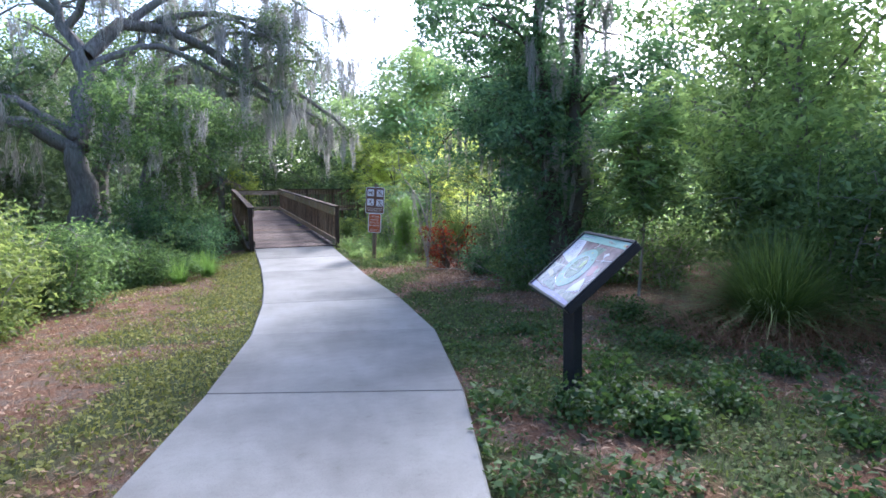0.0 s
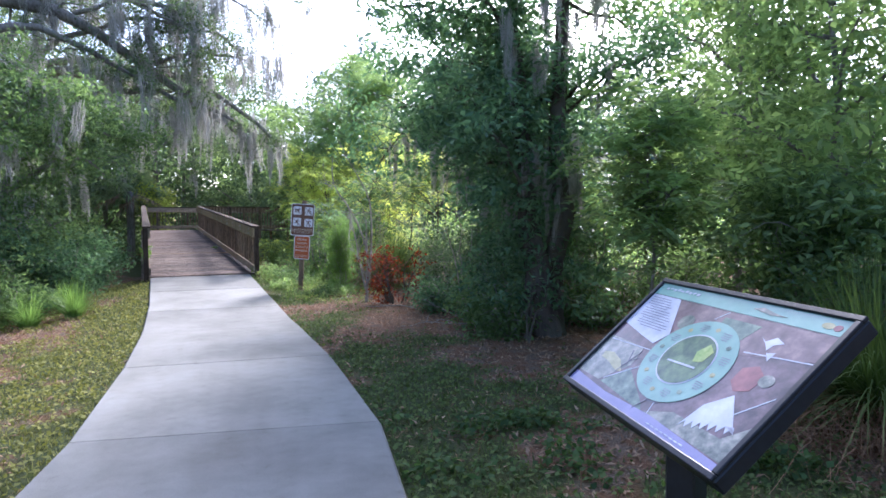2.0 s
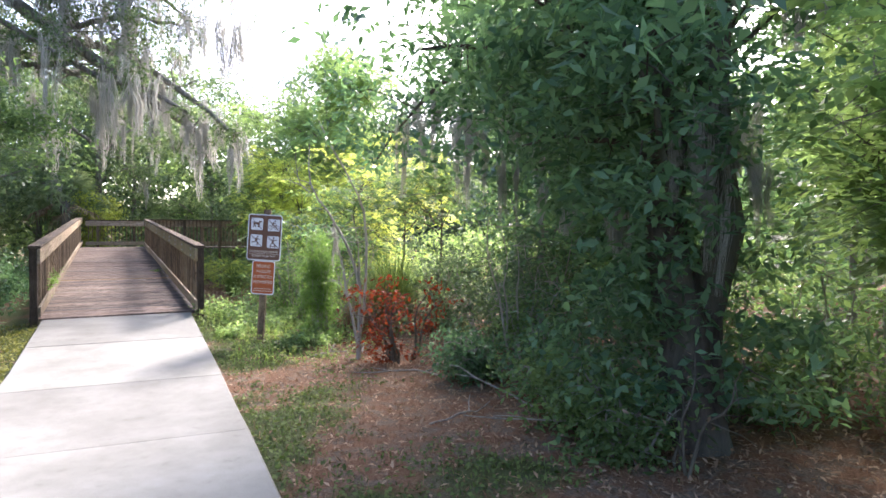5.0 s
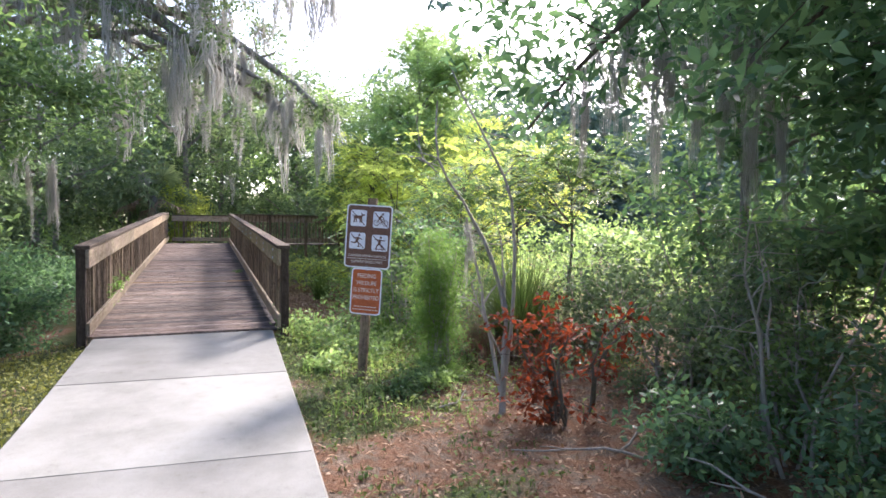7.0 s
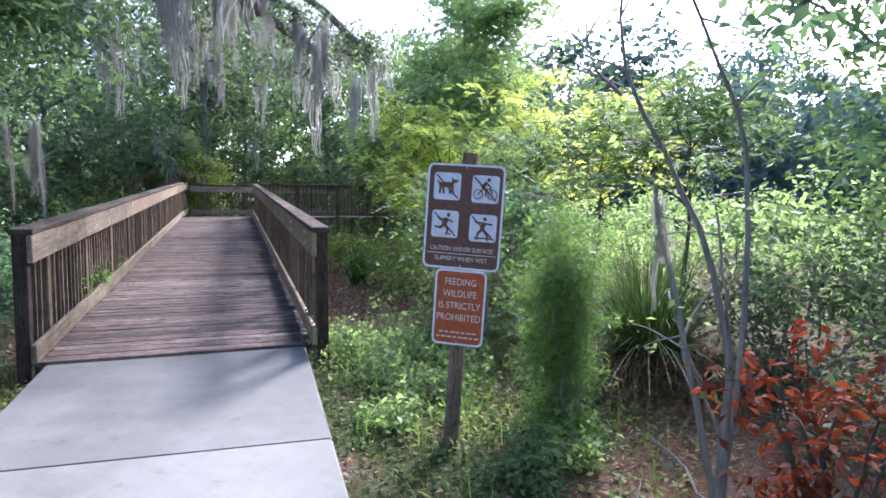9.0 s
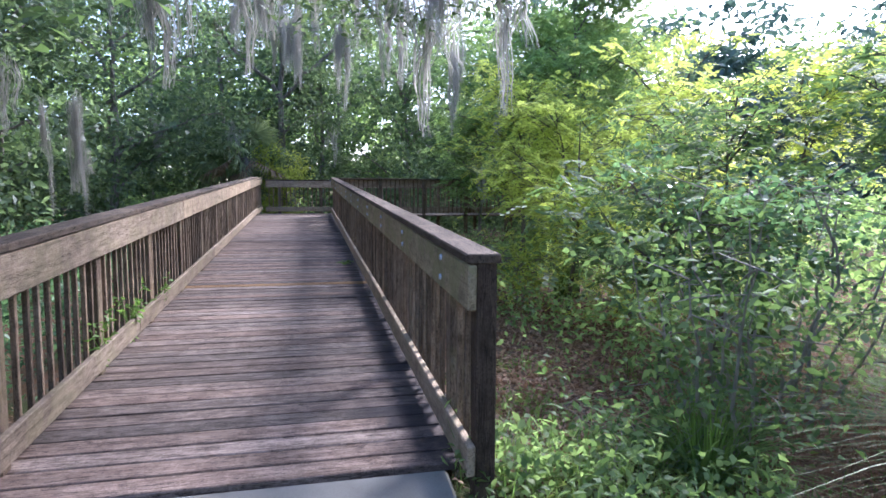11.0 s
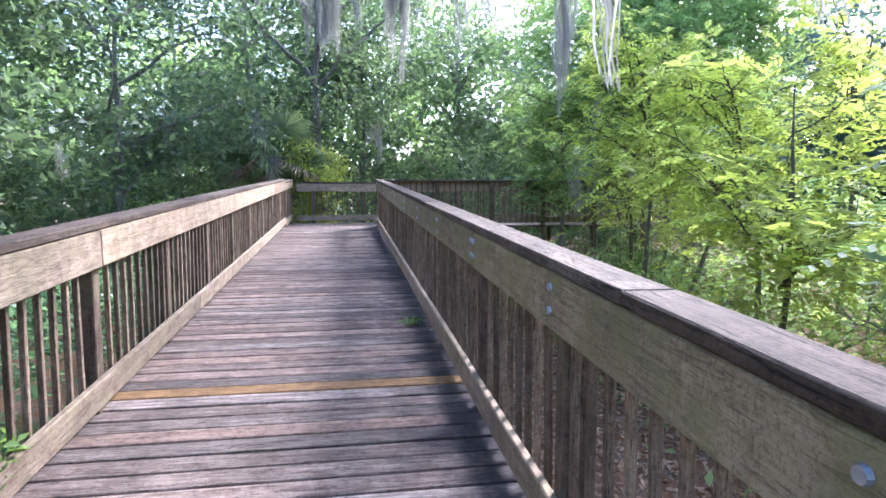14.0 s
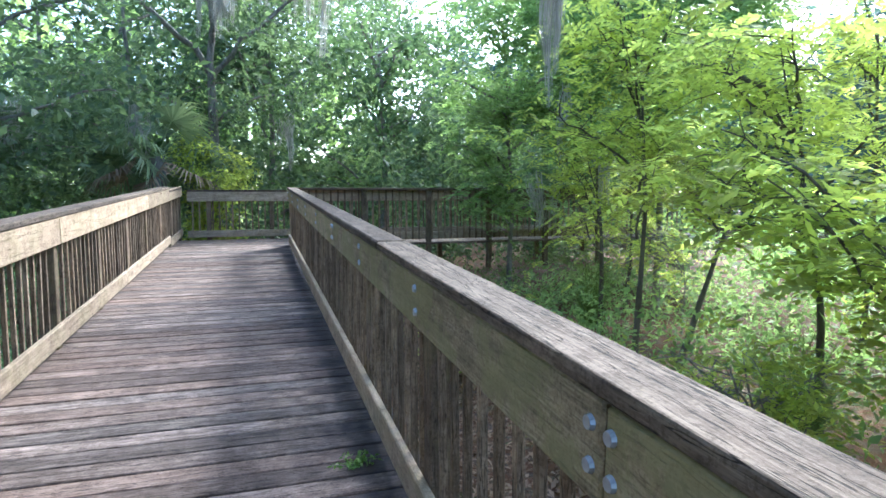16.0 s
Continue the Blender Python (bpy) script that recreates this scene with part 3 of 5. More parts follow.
def build_ground():
    gx = np.concatenate([-np.geomspace(400, 12, 16), np.arange(-11, -3, 0.35), np.arange(-3, 8, 0.14), np.arange(8, 14, 0.4), np.geomspace(15, 400, 16)])
    gy = np.concatenate([-np.geomspace(400, 5, 14), np.arange(-4.5, 18, 0.14), np.arange(18, 36, 0.4), np.geomspace(37, 500, 16)])
    V = np.array([(x, y, ground_z(x, y)) for y in gy for x in gx])
    nx, ny = len(gx), len(gy)
    i, j = np.meshgrid(np.arange(ny - 1), np.arange(nx - 1), indexing="ij")
    F = np.stack([i * nx + j, i * nx + j + 1, (i + 1) * nx + j + 1, (i + 1) * nx + j], -1).reshape(-1, 4)
    g = mesh_np("ground", V, F, M_GROUND, None, True)
    cover = g.data.attributes.new("cover", "FLOAT", "POINT")
    cover.data.foreach_set("value", np.array([turf_amount(p[0], p[1]) for p in V], np.float32))
    tagged(g, "sandy soil with patchy turf and brown leaf litter", "ground", kind="structure")


build_ground()

# ---- concrete path: one slab after another, with open joints ----
path = tagged(empty("pavement"), "pale grey concrete footpath of cast slabs", "path", kind="structure")
JOINTS = [(-4.3, -4.3), (-1.9, -2.3), (0.35, -0.25), (2.5, 1.75), (4.51, 3.85), (6.4, 5.9), (8.38, 8.05), (10.15, 9.95), (11.8, 11.66), (13.6, 13.5), (15.285, 15.285)]


def slab(y0, y1):
    (l0, r0), (l1, r1) = y0, y1
    g = 0.006
    V, n = [], 8
    for k in range(n + 1):
        t = k / n
        yl, yr = l0 + g + (l1 - l0 - 2 * g) * t, r0 + g + (r1 - r0 - 2 * g) * t
        lift = 0.006 * noise.noise(Vector((l0, 3.1, 0)))
        pl, pr = Vector((edge_x(LEFT, yl), yl, path_z(yl) + lift)), Vector((edge_x(RIGHT, yr), yr, path_z(yr) + lift))
        side = (pr - pl).normalized() * 0.015
        V += [pl - Vector((0, 0, 0.13)), pl - Vector((0, 0, 0.015)), pl + side, pr - side, pr - Vector((0, 0, 0.015)), pr - Vector((0, 0, 0.13))]
    bm = bmesh.new()
    vs = [bm.verts.new(v) for v in V]
    for k in range(n):
        for j in range(5):
            bm.faces.new((vs[6 * k + j], vs[6 * k + j + 1], vs[6 * k + 7 + j], vs[6 * k + 6 + j]))
    bm.faces.new([vs[j] for j in range(5, -1, -1)])
    bm.faces.new([vs[6 * n + j] for j in range(6)])
    bmesh.ops.recalc_face_normals(bm, faces=bm.faces[:])
    return part("slab", bm, M_CONC, path)


for q0, q1 in zip(JOINTS, JOINTS[1:]):
    slab(q0, q1)

# ---- boardwalk ----
deck = tagged(empty("boardwalk"), "sloping boardwalk deck of weathered grey planks", "boardwalk", kind="structure")
W_DECK = RX - LX + 0.3
PLANK = box(W_DECK, 0.135, 0.038, 0.005)
plank_me = bpy.data.meshes.new("plank")
PLANK.to_mesh(plank_me)
plank_me.materials.append(M_DECK)
new_me = plank_me.copy()
new_me.materials.clear()
new_me.materials.append(M_NEWPLANK)
TILT_DECK = math.degrees(math.atan(SLOPE))
y = DECK_Y0 + 0.07
while y < Y_FAR + 0.15:
    ob = new("plank", new_me if abs(y - 19.71) < 0.0722 else plank_me)
    ob.parent = deck
    ob.matrix_world = pose((LX + RX) / 2 + random.uniform(-0.006, 0.006), y, deck_z(y) - 0.019 + random.uniform(-0.003, 0.003),
                           (TILT_DECK if y < Y_END else 0) + random.uniform(-1.0, 1.0), random.uniform(-0.12, 0.12), random.uniform(-0.15, 0.15))
    y += 0.1445
x = RX + 0.25
while x < 12:
    ob = new("plank", plank_me)
    ob.parent = deck
    ob.matrix_world = pose(x, (Y_END + Y_FAR) / 2, deck_z(40) - 0.019, 0, 0, 90)
    x += 0.1445
for bx in (LX - 0.02, (LX + RX) / 2, RX + 0.02):
    ln = (Y_END - DECK_Y0) / math.cos(math.atan(SLOPE))
    ob = part("joist", box(ln, 0.045, 0.22), M_RAIL, deck)
    ob.matrix_world = pose(bx, (DECK_Y0 + Y_END) / 2 + 0.03, deck_z((DECK_Y0 + Y_END) / 2) - 0.16, 0, -TILT_DECK, 90)

balu_me = bpy.data.meshes.new("baluster")
b_ = box(0.027, 0.026, 0.92, 0.003)
b_.to_mesh(balu_me)
balu_me.materials.append(M_BALU)
post_me = bpy.data.meshes.new("post")
b_ = box(0.09, 0.09, 1.5, 0.006)
b_.to_mesh(post_me)
post_me.materials.append(M_POST)
end_post_me = post_me.copy()
end_post_me.materials.clear()
end_post_me.materials.append(M_ENDPOST)
bolt_me = bpy.data.meshes.new("bolt")
b_ = cyl(0.017, 0.013, 0.012, 12)
b_.to_mesh(bolt_me)
bolt_me.materials.append(M_BOLT)


def railing(p0, p1, inward, label, first_post=0.05, gap=1.22, extra=(), face_mat=None, bolted=False):
    """A timber railing from p0 to p1 (x, y); inward is the side of the deck (+1: to the left of the way p0 to p1)."""
    root = tagged(empty("railing"), label, "railing", "railings of the boardwalk", "structure")
    face_mat = face_mat or M_RAIL
    p0, p1 = Vector(p0), Vector(p1)
    d = (p1 - p0).normalized()
    nrm = Vector((-d.y, d.x)) * inward
    total = (p1 - p0).length
    yaw = math.degrees(math.atan2(d.y, d.x))
    sl = SLOPE if abs(d.y) > 0.5 else 0.0
    tilt = -math.degrees(math.atan(sl))

    def at(s, off, h):
        q = p0 + d * s + nrm * off
        return q.x, q.y, deck_z(q.y) + h

    def run(name, mat, sy, sz, off, h, lens, jag=0.0):
        s = 0.0
        for ln in lens:
            ln = min(ln, total - s)
            if ln <= 0.05:
                break
            ob = part(name, box((ln - 0.007) / math.cos(radians(tilt)), sy, sz, 0.006, jag), mat, root)
            ob.matrix_world = pose(*at(s + ln / 2, off, h + random.uniform(-0.003, 0.003)), 0, tilt, yaw)
            s += ln

    step = gap * 3
    run("fascia_board", face_mat, 0.038, 0.195, 0.0, 0.875, [(extra[0] if extra else 0) + step - 0.01] + [step] * 8)
    run("cap_board", M_CAP, 0.15, 0.04, -0.05, 0.995, [gap * 2.0] + [step] * 8, 0.002)
    run("toe_board", M_RAIL, 0.038, 0.14, 0.0, 0.125, [gap * 2.0] + [step] * 8)
    
    posts = []
    for s in list(extra) + [first_post] + [(extra[0] if extra else first_post) + gap * (k + 1) for k in range(12)]:
        if s > total:
            continue
        ob = new("post", end_post_me if s == first_post and len(extra) else post_me)
        ob.parent = root
        ob.matrix_world = pose(*at(s, -0.066, 0.972 - 0.75), 0, 0, yaw)
        posts.append(s)
        jointed = bool(extra) and round((s - extra[0]) / gap) in (3, 6, 9)
        for h, ds in [(h, ds) for h in ((0.925, 0.838) if bolted and s != first_post else ()) for ds in ((-0.035, 0.028) if jointed else (0,))]:
            ob = new("bolt", bolt_me)
            ob.parent = root
            x_, y_, z_ = at(s + ds + random.uniform(-0.008, 0.008), 0.022, h + random.uniform(-0.008, 0.008))
            ob.matrix_world = Matrix.Translation((x_, y_, z_)) @ Vector((nrm.x, nrm.y, 0)).to_track_quat("Z", "Y").to_matrix().to_4x4()
    s = 0.10
    while s < total:
        if all(abs(s - q) > 0.075 for q in posts):
            ob = new("baluster", balu_me)
            ob.parent = root
            ob.matrix_world = pose(*at(s, -0.04 + random.uniform(-0.003, 0.003), 0.508), random.uniform(-0.6, 0.6), random.uniform(-0.6, 0.6), yaw)
        s += 0.126
    return root


railing((RX, 15.05), (RX, Y_END), 1, "weathered timber railing with a splintered cap board, in shade", 0.06, 1.22, (0.52,), M_RAILA, True)
railing((LX, 15.05), (LX, Y_FAR), -1, "weathered timber railing with sunlit upper board", 0.06, 1.3, (0.55,))
railing((LX + 0.1, Y_FAR), (12, Y_FAR), -1, "timber railing across the head of the ramp", 0.4)
railing((RX, Y_END), (12, Y_END), 1, "timber railing of the side branch", 0.1)

# ---- signs ----
def flat(pts, depth=0.002):
    """A thin plate from an outline in the local plane, its face at +z."""
    bm = bmesh.new()
    top = [bm.verts.new((x, y, depth)) for x, y in pts]
    bot = [bm.verts.new((x, y, 0)) for x, y in pts]
    bm.faces.new(top)
    for k in range(len(pts)):
        bm.faces.new((bot[k], bot[(k + 1) % len(pts)], top[(k + 1) % len(pts)], top[k]))
    return bm


def rounded(w, h, r, cx=0.0, cy=0.0, n=5):
    pts = []
    for sx, sy, a0 in ((1, 1, 0), (-1, 1, 90), (-1, -1, 180), (1, -1, 270)):
        for k in range(n + 1):
            q = radians(a0 + 90 * k / n)
            pts.append((cx + sx * (w / 2 - r) + r * math.cos(q), cy + sy * (h / 2 - r) + r * math.sin(q)))
    return pts


def rect(cx, cy, w, h, turn=0.0):
    c, s = math.cos(radians(turn)), math.sin(radians(turn))
    return [(cx + x * c - y * s, cy + x * s + y * c) for x, y in ((-w / 2, -h / 2), (w / 2, -h / 2), (w / 2, h / 2), (-w / 2, h / 2))]


def ellipse(cx, cy, rx, ry, n=40):
    return [(cx + rx * math.cos(6.28318 * k / n), cy + ry * math.sin(6.28318 * k / n)) for k in range(n)]


def on_plate(name, pts, mat, parent, z, depth=0.001, label=""):
    ob = part(name, flat(pts, depth), mat, parent, label)
    ob.matrix_local = pose(0, 0, z)
    return ob


def lettering(words, size, cx, cy, z, mat, parent, wide=1.0):
    cu = bpy.data.curves.new("lettering", "FONT")
    cu.body, cu.size, cu.align_x, cu.align_y, cu.extrude = words, size, "CENTER", "CENTER", 0.0004
    tmp = new("lettering_curve", cu)
    me = bpy.data.meshes.new_from_object(tmp)
    bpy.data.objects.remove(tmp)
    me.materials.clear()
    me.materials.append(mat)
    ob = new("lettering", me)
    ob.parent = parent
    ob.matrix_local = Matrix.LocRotScale(Vector((cx, cy, z)), Euler((0, 0, 0)), Vector((wide, 1, 1)))
    return ob


M_BROWN = plain("brown_sign_paint", (0.15, 0.072, 0.044), 0.45)
M_ORANGE = plain("rust_sign_paint", (0.42, 0.10, 0.025), 0.45)
M_WHITE = plain("white_sign_paint", (0.74, 0.72, 0.72), 0.5, wear=0.08)
M_TEXT = plain("cream_lettering", (0.72, 0.62, 0.52), 0.5, wear=0.08)


def board(parent, name, w, h, mat, label):
    b = part(name, flat(rounded(w, h, 0.035), 0.003), M_WHITE, parent, label)
    f = on_plate("field", rounded(w - 0.024, h - 0.024, 0.027), mat, b, 0.003, 0.0008)
    return b


# figures of the picture squares: strokes of (x0, y0, x1, y1, width) in centimetres; a stroke of no length is a dot
DOG = ((-3.5, 0.6, 2.4, 0.9, 2.2), (2.2, 1.2, 3.2, 2.9, 1.5), (2.6, 2.7, 4.8, 2.4, 1.1), (-3.0, 0, -3.4, -3.2, 1.0), (-1.9, 0, -1.5, -3.2, 0.9), (1.6, 0, 1.3, -3.2, 0.9), (2.5, 0, 2.8, -3.2, 0.9), (-3.6, 1.0, -4.6, 2.5, 0.6), (2.4, 3.0, 2.2, 4.0, 0.7))
CYCLIST = tuple((-3.3 + 2.1 * math.cos(q), -2.4 + 2.1 * math.sin(q), -3.3 + 2.1 * math.cos(q + 0.53), -2.4 + 2.1 * math.sin(q + 0.53), 0.4) for q in np.arange(0, 6.2, 0.52)) + tuple((3.3 + 2.1 * math.cos(q), -2.4 + 2.1 * math.sin(q), 3.3 + 2.1 * math.cos(q + 0.53), -2.4 + 2.1 * math.sin(q + 0.53), 0.4) for q in np.arange(0, 6.2, 0.52)) + (
    (-3.3, -2.4, -1.2, 0.2, 0.5), (-1.2, 0.2, 2.2, 0.2, 0.5), (2.2, 0.9, 3.3, -2.4, 0.5), (-1.5, 0.8, 0.4, 3.0, 1.7), (0.4, 2.8, 2.4, 0.9, 0.7), (-1.3, 0.6, 0.6, -0.6, 1.0), (0.6, -0.6, 0.0, -2.9, 0.8), (1.3, 4.3, 1.3, 4.3, 1.7))
SKATER = ((-0.4, -0.2, 0.9, 2.4, 2.0), (1.5, 4.2, 1.5, 4.2, 1.8), (0.9, 2.4, 3.6, 1.2, 0.8), (0.4, 2.4, -2.4, 2.0, 0.8), (-2.4, 2.0, -3.6, 3.2, 0.7), (-0.4, -0.4, -2.2, -1.8, 1.2), (-2.2, -1.8, -4.6, -1.2, 0.9), (0.0, -0.4, 1.5, -2.0, 1.2), (1.5, -2.0, 1.0, -4.2, 0.9), (0.6, -4.5, 2.6, -4.5, 0.6))
BOARDER = ((-0.3, -0.4, 0.4, 2.4, 2.0), (0.7, 4.2, 0.7, 4.2, 1.8), (0.2, 2.3, -3.6, 2.7, 0.8), (0.4, 2.3, 4.2, 1.9, 0.8), (-0.4, -0.6, -2.0, -2.2, 1.2), (-2.0, -2.2, -2.6, -4.2, 0.9), (0.0, -0.6, 1.6, -2.2, 1.2), (1.6, -2.2, 2.4, -4.0, 0.9), (-3.8, -4.6, 3.8, -4.5, 0.6), (-2.4, -5.2, -2.4, -5.2, 0.8), (2.4, -5.2, 2.4, -5.2, 0.8))


def strokes(figure, cx, cy):
    bm = bmesh.new()
    for k, (x0, y0, x1, y1, w) in enumerate(figure):
        ln = math.hypot(x1 - x0, y1 - y0)
        if ln < 0.01:
            pts = ellipse(x0, y0, w / 2, w / 2, 12)
        else:
            pts = rect((x0 + x1) / 2, (y0 + y1) / 2, ln + 0.3 * w, w, math.degrees(math.atan2(y1 - y0, x1 - x0)))
        piece = flat([(cx + 0.0125 * x, cy + 0.0125 * y) for x, y in pts], 0.0006 + 0.00002 * k)
        me = bpy.data.meshes.new("stroke")
        piece.to_mesh(me)
        bm.from_mesh(me)
        piece.free()
        bpy.data.meshes.remove(me)
    return bm


def sign_post():
    root = empty("park_sign", pose(3.36, 13.40, -0.10))
    tagged(root, "brown and rust-red park rules boards on a leaning timber post", "sign")
    ob = part("post", box(0.085, 0.06, 1.84, 0.006), M_POST, root)
    face = pose(0, 0, 0, 90, 0, -31) @ pose(0, 0, 0, 0, 0, -3.5)
    ob.matrix_local = pose(0, 0, 0, 0, 3.5, -31) @ pose(0, 0.035, 0.82)
    up = board(root, "upper_board", 0.445, 0.60, M_BROWN, "brown board with four crossed-out white picture squares")
    up.matrix_local = face @ pose(-0.01, 1.375, 0.004)
    for (cx, cy), figure in zip(((-0.105, 0.17), (0.115, 0.165), (-0.105, -0.045), (0.115, -0.055)), (DOG, CYCLIST, SKATER, BOARDER)):
        sq = on_plate("picture_square", rounded(0.155, 0.155, 0.018, cx, cy), M_WHITE, up, 0.004)
        fig = part("pictogram", strokes(figure, cx, cy), M_BROWN, sq)
        fig.matrix_local = pose(0, 0, 0.0052)
        on_plate("slash", rect(cx, cy, 0.185, 0.008, -45), M_BROWN, sq, 0.0064)
    lettering("CAUTION: UNEVEN SURFACES", 0.036, 0, -0.185, 0.0045, M_TEXT, up, 0.74)
    on_plate("rule", rect(0, -0.212, 0.4, 0.004), M_TEXT, up, 0.004)
    lettering("SLIPPERY WHEN WET", 0.036, 0, -0.242, 0.0045, M_TEXT, up, 0.88)
    lo_ = board(root, "lower_board", 0.30, 0.44, M_ORANGE, "rust-red board with a cream wildlife notice")
    lo_.matrix_local = face @ pose(0.0, 0.852, 0.004)
    for k, words in enumerate(("FEEDING", "WILDLIFE", "IS STRICTLY", "PROHIBITED")):
        lettering(words, 0.056, 0, 0.148 - 0.069 * k, 0.0045, M_TEXT, lo_, 0.83)
    for k in range(2):
        for j in range(7 + k):
            on_plate("small_print", rect((j - 3 - 0.5 * k) * 0.032, -0.145 - 0.028 * k, 0.026 - 0.008 * ((j + k) % 3 == 1), 0.008), M_TEXT, lo_, 0.004)
    for bx, by, bo in ((0, 0.28, up), (0, -0.28, up), (0, 0.205, lo_), (0, -0.205, lo_)):
        ob = new("bolt", bolt_me)
        ob.parent = bo
        ob.matrix_local = Matrix.LocRotScale(Vector((bx, by, 0.005)), Euler((0, 0, 0)), Vector((0.35, 0.35, 0.3)))


sign_post()


def wayside_panel():
    xa, ya = Vector((-0.272, -0.96, -0.015)).normalized(), Vector((0.446, -0.09, 0.407))
    za = xa.cross(ya).normalized()
    ya = za.cross(xa)
    root = empty("information_panel", pose(2.30, 3.52, -0.17))
    tagged(root, "slanted nature information panel in a black frame on a black post", "information board")
    post = part("post", box(0.1, 0.1, 0.86, 0.008), M_BLACK, root)
    post.matrix_local = pose(0, 0, 0.34, 0, 0, 16)
    m = Matrix((xa, ya, za)).transposed().to_4x4()
    m.translation = Vector((2.405, 3.63, 0.745)) - Vector((2.30, 3.52, -0.17))
    tray = part("tray", box(1.0, 0.63, 0.055, 0.006), M_BLACK, root)
    tray.matrix_local = m @ pose(0, 0, -0.03)
    for cx, cy, w, h in ((0, 0.305, 1.0, 0.022), (0, -0.305, 1.0, 0.022), (-0.489, 0, 0.022, 0.588), (0.489, 0, 0.022, 0.588)):
        fr = part("frame_bar", box(w, h, 0.014, 0.003), M_BLACK, root)
        fr.matrix_local = m @ pose(cx, cy, 0.004)
    face = part("picture", flat(rect(0, 0, 0.954, 0.588), 0.002), M_PHOTO, root, "glossy printed panel of dim habitat photographs")
    face.matrix_local = m @ pose(0, 0, -0.0015)
    put = lambda nm, pts, mat, k=0, lb="": on_plate(nm, pts, mat, face, 0.0024 + 0.0012 * k, 0.0008, lb)
    for nm, pts, mt in (("marsh_photo", [(-0.477, -0.03), (-0.22, -0.03), (-0.2, -0.12), (-0.3, -0.235), (-0.477, -0.235)], M_PHOTO3), ("bird_photo", [(-0.28, 0.225), (0.477, 0.225), (0.477, 0.13), (0.2, 0.07), (-0.13, 0.05)], M_PHOTO4),
                        ("grove_photo", [(-0.28, -0.235), (-0.19, -0.13), (0.02, -0.23), (0.05, -0.255)], M_PHOTO5), ("pond_photo", [(0.06, -0.25), (0.18, -0.2), (0.41, -0.2), (0.477, -0.12), (0.477, -0.262)], M_PHOTO3)):
        put(nm, pts, mt, -0.6)
    put("header_band", rect(0, 0.262, 0.954, 0.062), M_TEAL)
    put("text_sheet", [(-0.477, 0.228), (-0.28, 0.228), (-0.16, 0.06), (-0.2, 0.0), (-0.32, 0.02), (-0.477, 0.05)], M_PALE)
    for k in range(13):
        put("text_line", rect(-0.395 + 0.008 * k, 0.212 - 0.0125 * k, 0.13 + 0.010 * min(k, 8) - 0.05 * (k in (4, 9, 12)), 0.0028), M_GREY, 1)
    put("ring", ellipse(0.03, -0.015, 0.205, 0.188), M_TEAL, 1)
    put("ring_rim", ellipse(0.03, -0.01, 0.124, 0.116), M_PALE, 2)
    put("ring_picture", ellipse(0.03, -0.01, 0.118, 0.11), M_PHOTO2, 3)
    put("ring_glade", [(0.05, 0.03), (0.08, 0.075), (0.12, 0.05), (0.11, 0.0), (0.07, -0.01)], M_PHOTO6, 4)
    put("ring_title", rect(0.03, -0.035, 0.15, 0.007, 3), M_PALE, 4)
    for k in range(8):
        q = 6.28318 * k / 8 + 0.3
        for j in range(4):
            put("ring_text", rect(0.03 + 0.162 * math.cos(q) + 0.004 * (j % 2), -0.013 + 0.15 * math.sin(q) - 0.009 * (j - 1.5), 0.04 - 0.012 * (j == 3), 0.0024), M_GREY, 2)
        put("ring_emblem", ellipse(0.03 + 0.165 * math.cos(q + 0.38), -0.013 + 0.152 * math.sin(q + 0.38), 0.011, 0.009, 10), M_SAND if k % 3 else M_PHOTO5, 2)
    ragged = [(0.235 + 0.2 * k / 14, -0.225 + 0.06 * k / 14 + (0.018 if k % 2 else -0.008)) for k in range(15)]
    put("white_wedge", [(0.26, -0.13)] + ragged + [(0.33, -0.06)], M_PALE)
    put("lilac_band", [(-0.477, -0.294), (0.477, -0.294), (0.477, -0.268), (0.1, -0.25), (-0.2, -0.262), (-0.477, -0.245)], M_LILAC)
    put("pale_bank", [(-0.42, -0.115), (-0.36, -0.10), (-0.28, -0.12), (-0.22, -0.16), (-0.25, -0.17), (-0.33, -0.15), (-0.41, -0.14)], M_SAND)
    for j, (x0, y0, x1, y1) in enumerate(((-0.25, -0.17, -0.21, -0.05), (-0.23, -0.11, -0.19, -0.08), (-0.22, -0.13, -0.26, -0.06), (0.0, -0.26, 0.03, -0.21), (0.03, -0.21, 0.09, -0.2), (0.03, -0.21, 0.02, -0.17))):
        put("tree_drawing", rect((x0 + x1) / 2, (y0 + y1) / 2, math.hypot(x1 - x0, y1 - y0), 0.005, math.degrees(math.atan2(y1 - y0, x1 - x0))), M_INK, 0.5)
    put("rose_patch", [(0.27, 0.035), (0.32, 0.06), (0.37, 0.03), (0.36, -0.03), (0.31, -0.05), (0.27, -0.02)], M_ROSE, -0.3)
    put("flower_disc", ellipse(0.385, 0.02, 0.028, 0.024, 12), M_PHOTO3, 0.2)
    put("white_bird", [(0.23, 0.165), (0.26, 0.15), (0.29, 0.175), (0.33, 0.16), (0.30, 0.145), (0.29, 0.12), (0.27, 0.14)], M_PALE)
    put("bird_wing", [(0.30, 0.11), (0.33, 0.12), (0.325, 0.085)], M_PALE)
    put("white_blossom", ellipse(-0.14, 0.135, 0.04, 0.035, 14), M_PHOTO3, 0.2)
    put("stump_photo", [(0.02, 0.2), (0.2, 0.2), (0.16, 0.11), (0.03, 0.14)], M_PHOTO5, -0.2)
